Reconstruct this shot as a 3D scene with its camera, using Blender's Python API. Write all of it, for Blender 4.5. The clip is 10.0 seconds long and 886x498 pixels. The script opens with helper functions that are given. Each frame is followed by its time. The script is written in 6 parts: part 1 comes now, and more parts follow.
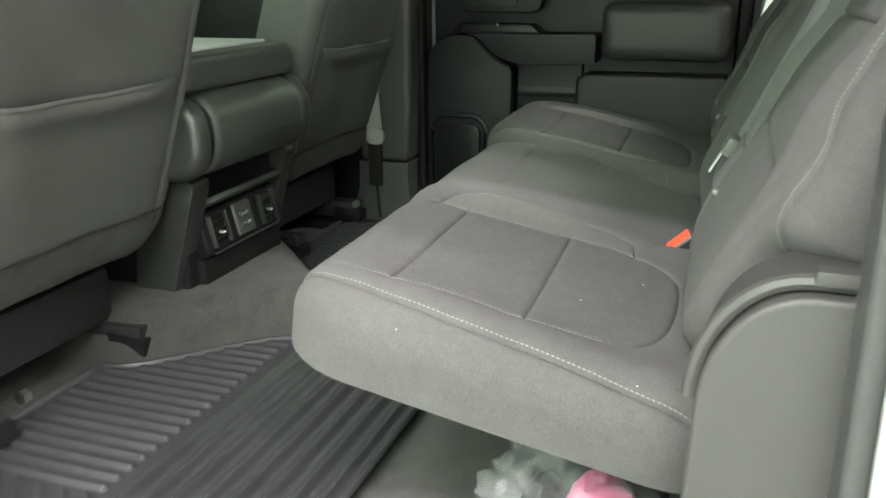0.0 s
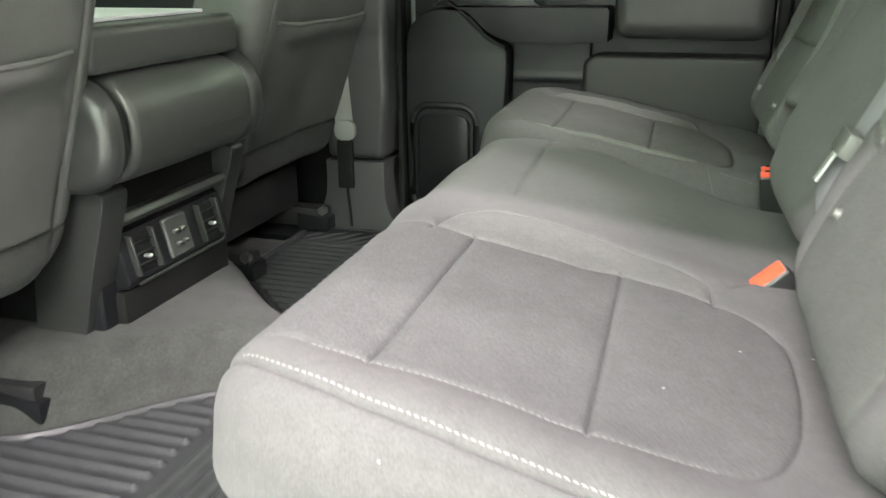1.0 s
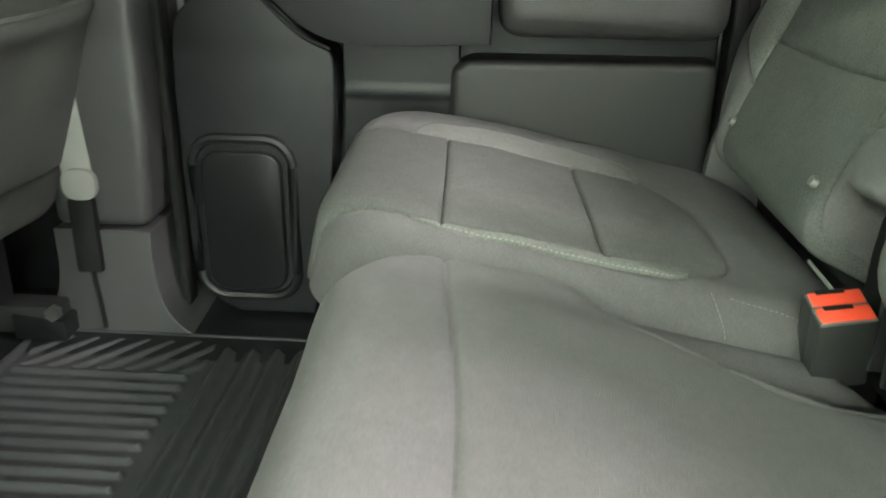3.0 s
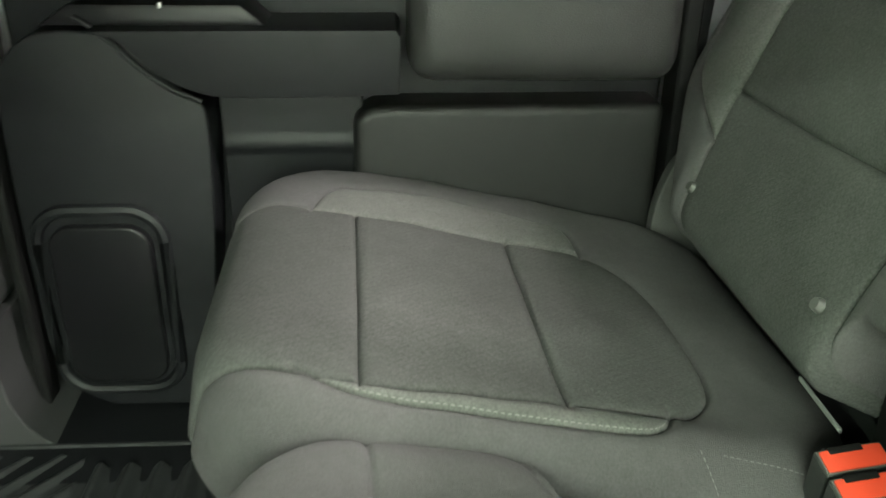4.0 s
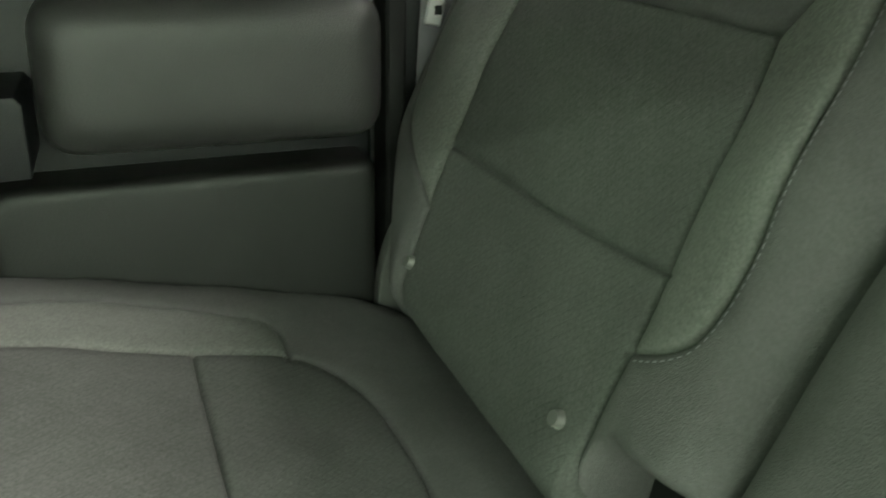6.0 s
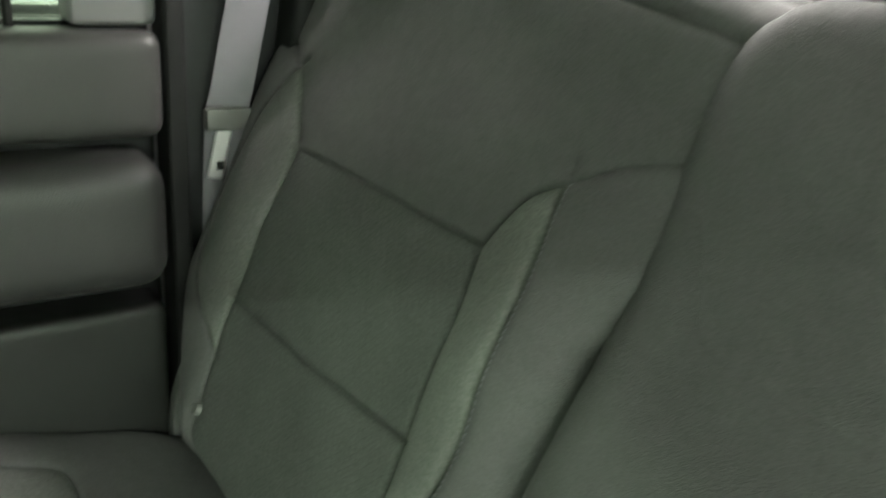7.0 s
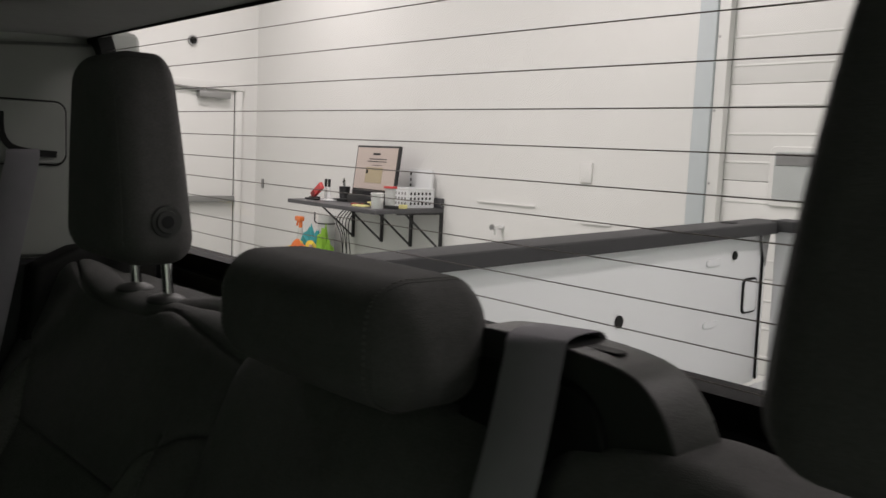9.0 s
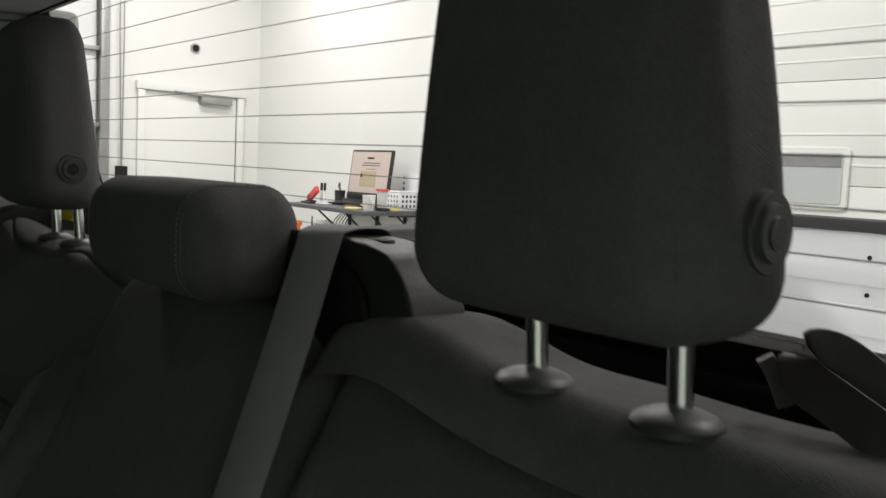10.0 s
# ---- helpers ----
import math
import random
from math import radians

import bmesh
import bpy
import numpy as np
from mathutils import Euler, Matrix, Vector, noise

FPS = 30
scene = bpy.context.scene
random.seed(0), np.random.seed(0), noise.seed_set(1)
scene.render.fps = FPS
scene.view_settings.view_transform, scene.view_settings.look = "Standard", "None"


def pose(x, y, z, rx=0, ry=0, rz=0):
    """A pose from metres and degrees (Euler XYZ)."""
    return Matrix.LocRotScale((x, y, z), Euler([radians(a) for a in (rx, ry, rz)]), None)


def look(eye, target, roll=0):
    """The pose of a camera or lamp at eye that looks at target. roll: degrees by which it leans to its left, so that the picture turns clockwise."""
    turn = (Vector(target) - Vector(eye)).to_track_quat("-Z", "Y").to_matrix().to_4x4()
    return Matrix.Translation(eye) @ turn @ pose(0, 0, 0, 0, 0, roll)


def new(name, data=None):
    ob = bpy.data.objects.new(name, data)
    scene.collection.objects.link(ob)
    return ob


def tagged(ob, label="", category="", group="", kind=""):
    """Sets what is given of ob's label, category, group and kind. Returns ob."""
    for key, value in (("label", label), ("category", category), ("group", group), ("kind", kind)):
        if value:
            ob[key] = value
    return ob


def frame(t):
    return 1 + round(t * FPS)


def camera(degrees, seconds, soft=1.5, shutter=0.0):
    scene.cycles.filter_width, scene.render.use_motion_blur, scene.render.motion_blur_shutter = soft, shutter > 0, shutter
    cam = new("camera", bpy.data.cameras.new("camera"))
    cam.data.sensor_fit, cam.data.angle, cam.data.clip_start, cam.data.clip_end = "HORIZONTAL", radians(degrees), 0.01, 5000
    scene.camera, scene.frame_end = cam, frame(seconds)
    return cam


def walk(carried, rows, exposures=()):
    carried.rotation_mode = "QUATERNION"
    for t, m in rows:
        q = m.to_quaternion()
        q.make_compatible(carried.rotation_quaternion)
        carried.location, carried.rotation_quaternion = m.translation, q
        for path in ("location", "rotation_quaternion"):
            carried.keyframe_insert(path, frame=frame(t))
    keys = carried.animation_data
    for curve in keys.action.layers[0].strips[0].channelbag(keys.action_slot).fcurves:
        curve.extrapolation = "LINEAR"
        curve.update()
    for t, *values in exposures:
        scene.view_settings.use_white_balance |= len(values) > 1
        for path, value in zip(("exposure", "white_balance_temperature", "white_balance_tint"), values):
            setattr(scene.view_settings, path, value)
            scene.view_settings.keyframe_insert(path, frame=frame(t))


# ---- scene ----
cam = camera(54.8, 10.0, 1.5, 0.4)
PATH = [
    (0, (0.0236, -0.0189, 0.7280), (-0.7268, 2.1025, 0.0024), -0.5),
    (0.5, (-0.0544, 0.1879, 0.6748), (-0.7717, 2.3187, -0.0555), -0.2),
    (1, (-0.1312, 0.3392, 0.6630), (-0.8072, 2.4771, -0.0851), -0.4),
    (1.5, (-0.2576, 0.5377, 0.6689), (-0.8060, 2.7005, -0.1099), 0.3),
    (2, (-0.2825, 0.7268, 0.6902), (-0.6736, 2.9025, -0.1465), 0.8),
    (2.5, (-0.3014, 0.9159, 0.7150), (-0.5897, 3.0727, -0.2080), -0.3),
    (2.7, (-0.3285, 0.9762, 0.6819), (-0.5590, 3.1555, -0.2045), 0.2),
    (3.8, (-0.3760, 1.2750, 0.7660), (-0.3040, 3.0810, -0.0900), 1.4),
    (4, (-0.3829, 1.3225, 0.7753), (-0.2435, 3.4450, -0.2541), 0.9),
    (4.5, (-0.3593, 1.3839, 0.7315), (-0.0390, 3.4899, -0.2943), -3.8),
    (5, (-0.3439, 1.4135, 0.7280), (0.1702, 3.4852, -0.2860), 0.3),
    (5.5, (-0.3096, 1.4785, 0.7410), (0.3817, 3.5171, -0.2352), 1.9),
    (5.7, (-0.2718, 1.5009, 0.7457), (0.4077, 3.5455, -0.2257), 1.1),
    (6.8, (-0.2718, 1.4513, 0.8663), (0.8757, 3.3386, 0.0236), 4.3),
    (7, (-0.2635, 1.4205, 0.9005), (0.9502, 3.2807, 0.0945), 3.9),
    (7.5, (-0.2635, 1.3165, 0.9833), (1.1475, 3.0964, 0.3309), 4.0),
    (8, (-0.3025, 1.2149, 1.0246), (1.2090, 2.9699, 0.5531), 3.6),
    (8.5, (-0.2978, 1.0790, 1.0648), (1.2480, 2.8375, 0.7422), 2.8),
    (9, (-0.2600, 0.9360, 1.0932), (1.2976, 2.6969, 0.8403), 2.6),
    (9.5, (-0.2198, 0.8048, 1.0755), (1.3284, 2.5740, 0.8355), 2.4),
    (10, (-0.1844, 0.7233, 1.0164), (1.3402, 2.5161, 0.8013), 2.7),
]
EXPOSURES = [(0.0, -0.6, 6500, 11), (0.5, 0.0, 6500, 15), (1.0, 0.15, 6500, 17), (2.0, 0.62, 6500, 19), (2.5, 0.7, 6500, 19), (4.0, 0.35, 6600, 13),
             (4.5, 0.3, 6650, 11), (5.0, 0.25, 6650, 12), (5.5, -0.05, 6700, 4), (7.0, 0.15, 6550, 11), (7.5, 0.2, 6500, 13), (8.0, -0.08, 6500, 12), (8.4, -2.4, 6650, 18), (8.5, -2.62, 6700, 20),
             (9.0, -3.65, 6600, 18), (9.5, -3.75, 6500, 16), (10.0, -3.1, 6500, 14)]
walk(cam, [(t, look(eye, target, roll)) for t, eye, target, roll in PATH], EXPOSURES)

# ---- world and light ----
world = bpy.data.worlds.new("workshop_air")
scene.world = world
world.use_nodes = True
world.node_tree.nodes["Background"].inputs[0].default_value = (0.9, 0.95, 1.0, 1)
world.node_tree.nodes["Background"].inputs[1].default_value = 0.02


def unseen_lamp(x, y, z, sx, sy, watts, colour):
    data = bpy.data.lights.new("unseen_lamp", "AREA")
    data.shape, data.size, data.size_y, data.energy, data.color = "RECTANGLE", sx, sy, watts, colour
    ob = new("unseen_lamp", data)
    ob.location = (x, y, z)
    return tagged(ob, "long workshop lamp added under the ceiling, out of view", "lamp", "workshop lamps")


WARM, COOL, WHITE = (1.0, 0.89, 0.94), (0.82, 1.0, 0.80), (1.0, 0.95, 0.92)
# First two rows follow the seat's shadow edges; the third is added fill.
for lx, watts in ((-3.3, 150), (-1.8, 230), (-0.3, 270), (1.2, 230)):
    unseen_lamp(lx, -1.65, 3.5, 1.4, 0.12, watts, WARM)
    unseen_lamp(lx, -3.3, 3.5, 1.4, 0.12, 120, COOL)
    unseen_lamp(lx, -5.0, 3.5, 1.4, 0.12, 250, COOL)
# Unseen lamps placed to brighten the far walls and truck bed.
for lx, ly, watts in ((-4.4, 6.0, 640), (-1.5, 6.0, 640), (1.2, 5.6, 900), (2.9, 7.4, 650), (2.7, 3.9, 620), (2.7, 0.6, 620)):
    unseen_lamp(lx, ly, 3.5, 1.3, 0.3, 0.87 * watts, WHITE)
# Unseen front row added as soft fill through the windscreen.
for ly in (-1.6, 1.6, 4.8):
    unseen_lamp(-8.0, ly, 3.3, 0.3, 2.8, 520, COOL)


# ---- materials ----
def material(name, colour, rough=0.6, metal=0.0, var=0.12, scale=30.0, bump=0.0, bscale=200.0, spec=0.5, sheen=0.0, speck=0.0):
    m = bpy.data.materials.new(name)
    m.use_nodes = True
    nt = m.node_tree
    b = nt.nodes["Principled BSDF"]
    b.inputs["Roughness"].default_value = rough
    b.inputs["Metallic"].default_value = metal
    b.inputs["Specular IOR Level"].default_value = spec
    if sheen:
        b.inputs["Sheen Weight"].default_value = sheen
        b.inputs["Sheen Roughness"].default_value = 0.5
    co = nt.nodes.new("ShaderNodeTexCoord")
    n1 = nt.nodes.new("ShaderNodeTexNoise")
    n1.inputs["Scale"].default_value, n1.inputs["Detail"].default_value = scale, 6.0
    n2 = nt.nodes.new("ShaderNodeTexNoise")
    n2.inputs["Scale"].default_value, n2.inputs["Detail"].default_value = scale / 9, 4.0
    nt.links.new(co.outputs["Object"], n1.inputs["Vector"])
    nt.links.new(co.outputs["Object"], n2.inputs["Vector"])
    add = nt.nodes.new("ShaderNodeMath")
    add.operation = "ADD"
    nt.links.new(n1.outputs["Fac"], add.inputs[0])
    nt.links.new(n2.outputs["Fac"], add.inputs[1])
    rng = nt.nodes.new("ShaderNodeMapRange")
    rng.inputs["From Min"].default_value, rng.inputs["From Max"].default_value = 0.6, 1.4
    rng.inputs["To Min"].default_value, rng.inputs["To Max"].default_value = 1 - var, 1 + var
    nt.links.new(add.outputs[0], rng.inputs["Value"])
    mul = nt.nodes.new("ShaderNodeVectorMath")
    mul.operation = "SCALE"
    mul.inputs[0].default_value = colour
    nt.links.new(rng.outputs[0], mul.inputs["Scale"])
    nt.links.new(mul.outputs[0], b.inputs["Base Color"])
    if speck:
        n4 = nt.nodes.new("ShaderNodeTexNoise")
        n4.inputs["Scale"].default_value, n4.inputs["Detail"].default_value = 420.0, 2.0
        nt.links.new(co.outputs["Object"], n4.inputs["Vector"])
        r4 = nt.nodes.new("ShaderNodeMapRange")
        r4.inputs["From Min"].default_value, r4.inputs["From Max"].default_value = 0.3, 0.7
        r4.inputs["To Min"].default_value, r4.inputs["To Max"].default_value = 1 - speck, 1 + speck
        nt.links.new(n4.outputs["Fac"], r4.inputs["Value"])
        m4 = nt.nodes.new("ShaderNodeVectorMath")
        m4.operation = "SCALE"
        nt.links.new(mul.outputs[0], m4.inputs[0])
        nt.links.new(r4.outputs[0], m4.inputs["Scale"])
        nt.links.new(m4.outputs[0], b.inputs["Base Color"])
    if bump:
        n3 = nt.nodes.new("ShaderNodeTexNoise")
        n3.inputs["Scale"].default_value, n3.inputs["Detail"].default_value = bscale, 3.0
        nt.links.new(co.outputs["Object"], n3.inputs["Vector"])
        bp = nt.nodes.new("ShaderNodeBump")
        bp.inputs["Strength"].default_value, bp.inputs["Distance"].default_value = bump, 0.002
        nt.links.new(n3.outputs["Fac"], bp.inputs["Height"])
        nt.links.new(bp.outputs[0], b.inputs["Normal"])
    return m


def weave(m, along, pitch, depth, tint=0.1):
    """Adds a diamond weave to a cloth: fine relief and a slight tone change. along is the cloth's long direction, the other one is y."""
    nt = m.node_tree
    b = nt.nodes["Principled BSDF"]
    co = nt.nodes.new("ShaderNodeTexCoord")
    wob = nt.nodes.new("ShaderNodeTexNoise")
    wob.inputs["Scale"].default_value = 60.0
    nt.links.new(co.outputs["Object"], wob.inputs["Vector"])
    k = math.pi / pitch
    hs = []
    for side in (1, -1):
        dot = nt.nodes.new("ShaderNodeVectorMath")
        dot.operation = "DOT_PRODUCT"
        dot.inputs[1].default_value = (along[0] * k * 0.8, side * k, along[2] * k * 0.8)
        nt.links.new(co.outputs["Object"], dot.inputs[0])
        add = nt.nodes.new("ShaderNodeMath")
        add.operation = "ADD"
        nt.links.new(dot.outputs["Value"], add.inputs[0])
        nt.links.new(wob.outputs["Fac"], add.inputs[1])
        sine = nt.nodes.new("ShaderNodeMath")
        sine.operation = "SINE"
        nt.links.new(add.outputs[0], sine.inputs[0])
        ab = nt.nodes.new("ShaderNodeMath")
        ab.operation = "ABSOLUTE"
        nt.links.new(sine.outputs[0], ab.inputs[0])
        hs.append(ab)
    mx = nt.nodes.new("ShaderNodeMath")
    mx.operation = "MINIMUM"
    nt.links.new(hs[0].outputs[0], mx.inputs[0])
    nt.links.new(hs[1].outputs[0], mx.inputs[1])
    thin = nt.nodes.new("ShaderNodeMapRange")
    thin.inputs["From Max"].default_value = 0.5
    nt.links.new(mx.outputs[0], thin.inputs["Value"])
    bp = nt.nodes.new("ShaderNodeBump")
    bp.inputs["Strength"].default_value, bp.inputs["Distance"].default_value = depth, 0.0012
    nt.links.new(thin.outputs[0], bp.inputs["Height"])
    old = b.inputs["Normal"].links
    if old:
        nt.links.new(old[0].from_socket, bp.inputs["Normal"])
    nt.links.new(bp.outputs[0], b.inputs["Normal"])
    src = b.inputs["Base Color"].links[0].from_socket
    rg = nt.nodes.new("ShaderNodeMapRange")
    rg.inputs["To Min"].default_value, rg.inputs["To Max"].default_value = 1 - tint, 1 + tint * 0.4
    nt.links.new(thin.outputs[0], rg.inputs["Value"])
    sc = nt.nodes.new("ShaderNodeVectorMath")
    sc.operation = "SCALE"
    nt.links.new(src, sc.inputs[0])
    nt.links.new(rg.outputs[0], sc.inputs["Scale"])
    nt.links.new(sc.outputs[0], b.inputs["Base Color"])
    return m


def glass(name, tint, gloss=0.06):
    m = bpy.data.materials.new(name)
    m.use_nodes = True
    nt = m.node_tree
    nt.nodes.remove(nt.nodes["Principled BSDF"])
    tr, gl, mix = (nt.nodes.new("ShaderNodeBsdfTransparent"), nt.nodes.new("ShaderNodeBsdfGlossy"), nt.nodes.new("ShaderNodeMixShader"))
    tr.inputs[0].default_value = (*tint, 1)
    gl.inputs["Roughness"].default_value = 0.02
    mix.inputs[0].default_value = gloss
    nt.links.new(tr.outputs[0], mix.inputs[1])
    nt.links.new(gl.outputs[0], mix.inputs[2])
    nt.links.new(mix.outputs[0], nt.nodes["Material Output"].inputs[0])
    return m


def glow(name, colour, strength):
    m = bpy.data.materials.new(name)
    m.use_nodes = True
    b = m.node_tree.nodes["Principled BSDF"]
    b.inputs["Base Color"].default_value = (*colour, 1)
    b.inputs["Emission Color"].default_value = (*colour, 1)
    b.inputs["Emission Strength"].default_value = strength
    return m


CLOTH = material("seat_cloth", (0.080, 0.078, 0.078), 0.92, var=0.11, scale=70, bump=0.5, bscale=900, spec=0.15, sheen=0.04, speck=0.12)
NEARINSERT = weave(material("near_insert_cloth", (0.076, 0.075, 0.075), 0.95, var=0.14, scale=45, bump=0.4, bscale=1100, spec=0.12, sheen=0.03, speck=0.22), (1, 0, 0), 0.011, 0.06, 0.04)
INSERT = weave(material("insert_cloth", (0.072, 0.074, 0.070), 0.95, var=0.14, scale=45, bump=0.4, bscale=1100, spec=0.12, sheen=0.03, speck=0.22), (1, 0, 0), 0.010, 0.16, 0.10)
BACKINSERT = weave(material("back_insert_cloth", (0.072, 0.074, 0.070), 0.95, var=0.14, scale=45, bump=0.4, bscale=1100, spec=0.12, sheen=0.03, speck=0.22), (0.453, 0, 0.892), 0.010, 0.16, 0.08)
# Suede again, darkened so the strip in the lamp light looks less pale.
LITSUEDE = material("lit_bolster_suede", (0.092, 0.091, 0.089), 0.95, var=0.14, scale=90, bump=0.35, bscale=1400, spec=0.1, sheen=0.05, speck=0.16)
SUEDE = material("bolster_suede", (0.104, 0.106, 0.099), 0.97, var=0.14, scale=90, bump=0.35, bscale=1400, spec=0.1, sheen=0.08, speck=0.22)
QUARTER = material("quarter_trim_plastic", (0.043, 0.042, 0.041), 0.45, var=0.06, scale=15, bump=0.2, bscale=700, spec=0.4)
BACKVINYL = material("seat_back_vinyl", (0.098, 0.099, 0.095), 0.55, var=0.08, scale=40, bump=0.25, bscale=500, spec=0.35)
PLASTIC = material("trim_plastic", (0.0095, 0.010, 0.0115), 0.42, var=0.2, scale=25, bump=0.22, bscale=700, spec=0.28)
PLASTIC2 = material("soft_door_pad", (0.0165, 0.0165, 0.016), 0.46, var=0.10, scale=20, bump=0.25, bscale=600, spec=0.32)
# Vinyl colour lightened to carry light from above; the pad below is darkened.
LITELBOW = material("lit_elbow_vinyl", (0.040, 0.040, 0.039), 0.42, var=0.10, scale=25, bump=0.25, bscale=500, spec=0.4)
ROLLVINYL = material("console_vinyl", (0.064, 0.066, 0.063), 0.34, var=0.10, scale=40, bump=0.25, bscale=500, spec=0.6)
POSTPLASTIC = material("console_plastic", (0.030, 0.031, 0.030), 0.32, var=0.12, scale=40, bump=0.15, bscale=600, spec=0.6)
LOWPILLAR = material("lower_pillar_trim", (0.048, 0.048, 0.049), 0.42, var=0.07, scale=20, bump=0.2, bscale=700, spec=0.4)
GLOSSBLACK = material("gloss_black", (0.008, 0.008, 0.009), 0.3, var=0.1, scale=20, spec=0.25)
PILLAR = material("pillar_trim", (0.225, 0.228, 0.22), 0.75, var=0.05, scale=15, bump=0.15, bscale=800, spec=0.3)
FRAMEGREY = material("grey_frame_trim", (0.12, 0.12, 0.12), 0.6, var=0.06, scale=20, bump=0.15, bscale=700)
HEADLINER = material("headliner_cloth", (0.36, 0.365, 0.35), 0.95, var=0.05, scale=60, bump=0.3, bscale=900, spec=0.1)
RUBBER = material("mat_rubber", (0.036, 0.037, 0.039), 0.42, var=0.25, scale=35, bump=0.2, bscale=300, spec=0.5)
CARPET = material("carpet_pile", (0.055, 0.056, 0.053), 1.0, var=0.3, scale=220, bump=0.9, bscale=700, spec=0.05, sheen=0.08)
BELT = material("belt_webbing", (0.175, 0.168, 0.186), 0.7, var=0.06, scale=50, bump=0.4, bscale=1500, spec=0.3)
BUTTON = material("grey_button", (0.105, 0.105, 0.10), 0.4, var=0.05, scale=40)
COLLAR = material("collar_plastic", (0.030, 0.030, 0.030), 0.45, var=0.08, scale=60, spec=0.4)
RELEASE = material("release_button_plastic", (0.048, 0.048, 0.048), 0.5, var=0.08, scale=60, spec=0.3)
CHROME = material("chrome", (0.80, 0.80, 0.81), 0.20, 1.0, var=0.03, scale=40)
BRIGHTSTEEL = material("bright_steel", (0.85, 0.85, 0.85), 0.38, 0.85, var=0.05, scale=60)
STEEL = material("dull_steel", (0.4, 0.4, 0.4), 0.35, 1.0, var=0.1, scale=60)
RED = material("buckle_red", (0.80, 0.075, 0.035), 0.35, var=0.05, scale=60)
DULLTHREAD = material("grey_thread", (0.115, 0.115, 0.11), 0.75, var=0.1, scale=300)
THREAD = material("pale_thread", (0.20, 0.20, 0.19), 0.7, var=0.1, scale=300)
WHITEPAINT = material("white_body_paint", (0.78, 0.79, 0.80), 0.25, var=0.03, scale=6)
WALLPAINT = material("white_wall_paint", (0.72, 0.715, 0.70), 0.75, var=0.03, scale=3, bump=0.1, bscale=90)
# Greenish paint on unseen walls, chosen so their bounce fills the cab.
BOUNCEWALL = material("bounce_wall_paint", (0.70, 0.74, 0.70), 0.8, var=0.06, scale=3, bump=0.1, bscale=90)
HEATER = material("heating_print", (0.16, 0.14, 0.12), 0.5, var=0.1, scale=60)
SEALER = material("rubber_seal", (0.008, 0.008, 0.008), 0.65, var=0.15, scale=60, spec=0.2)
CONCRETE = material("concrete_floor", (0.34, 0.35, 0.33), 0.55, var=0.15, scale=3, bump=0.2, bscale=60)
DARKGREY = material("dark_grey_cap", (0.04, 0.04, 0.042), 0.85, var=0.08, scale=40, bump=0.2, bscale=400)
FLAP = material("pale_rubber", (0.22, 0.22, 0.22), 0.6, var=0.12, scale=40)
PANEGREY = material("dull_grey_pane", (0.46, 0.48, 0.48), 0.25, var=0.06, scale=8)
GREYPAINT = material("grey_blue_paint", (0.66, 0.67, 0.67), 0.6, var=0.05, scale=5)
JAMBPAINT = material("jamb_blue_grey_paint", (0.50, 0.54, 0.56), 0.55, var=0.05, scale=5)
DESKTOP = material("grey_desk_laminate", (0.075, 0.075, 0.08), 0.45, var=0.12, scale=30, spec=0.4)
PALEWARE = material("pale_ware", (0.55, 0.56, 0.55), 0.3, var=0.05, scale=40)
BLACKMETAL = material("black_powder_coat", (0.02, 0.02, 0.021), 0.45, var=0.1, scale=60)
REARGLASS = glass("rear_window_glass", (0.93, 0.95, 0.94), 0.04)
TINTGLASS = glass("tinted_side_glass", (0.10, 0.135, 0.10), 0.06)
GREENGLASS = glass("green_front_glass", (0.70, 0.85, 0.70), 0.06)


# ---- building helpers ----
def mesh_from(name, verts, faces, mat, smooth=True):
    me = bpy.data.meshes.new(name)
    me.from_pydata([tuple(v) for v in verts], [], faces)
    me.materials.append(mat)
    if smooth:
        me.polygons.foreach_set("use_smooth", [True] * len(me.polygons))
    me.update()
    return me


def attach(ob, parent):
    if parent is not None:
        ob.parent = parent
        base = parent.matrix_parent_inverse.copy()
        loc = parent.matrix_basis if parent.parent is None else parent.parent.matrix_basis @ base @ parent.matrix_basis
        ob.matrix_parent_inverse = loc.inverted()
    return ob


def thing(name, at, label, category, group="", kind=""):
    ob = new(name)
    ob.empty_display_size = 0.05
    ob.matrix_basis = Matrix.Translation(at)
    return tagged(ob, label, category, group, kind)


def part(name, bm, mat, parent=None, label="", smooth=True, sharp=35):
    """Links a bmesh or a mesh as one mesh object under a thing or a part."""
    if isinstance(bm, bpy.types.Mesh):
        me = bm
    else:
        me = bpy.data.meshes.new(name)
        bmesh.ops.recalc_face_normals(bm, faces=bm.faces)
        if smooth:
            for f in bm.faces:
                f.smooth = True
            for e in bm.edges:
                if len(e.link_faces) == 2 and e.calc_face_angle(0) > radians(sharp):
                    e.smooth = False
        bm.to_mesh(me)
        bm.free()
        me.materials.append(mat)
    ob = attach(new(name, me), parent)
    if label:
        ob["label"] = label
    return ob


def box(x0, x1, y0, y1, z0, z1, bevel=0.004, seg=2, bm=None, m=None):
    bm2 = bmesh.new()
    bmesh.ops.create_cube(bm2, size=1, matrix=Matrix.Translation(((x0 + x1) / 2, (y0 + y1) / 2, (z0 + z1) / 2)) @ Matrix.Diagonal((abs(x1 - x0), abs(y1 - y0), abs(z1 - z0), 1)))
    if bevel:
        bmesh.ops.bevel(bm2, geom=bm2.edges[:], offset=bevel, segments=seg, profile=0.6, affect="EDGES")
    if m is not None:
        bmesh.ops.transform(bm2, matrix=m, verts=bm2.verts)
    return join(bm, bm2)


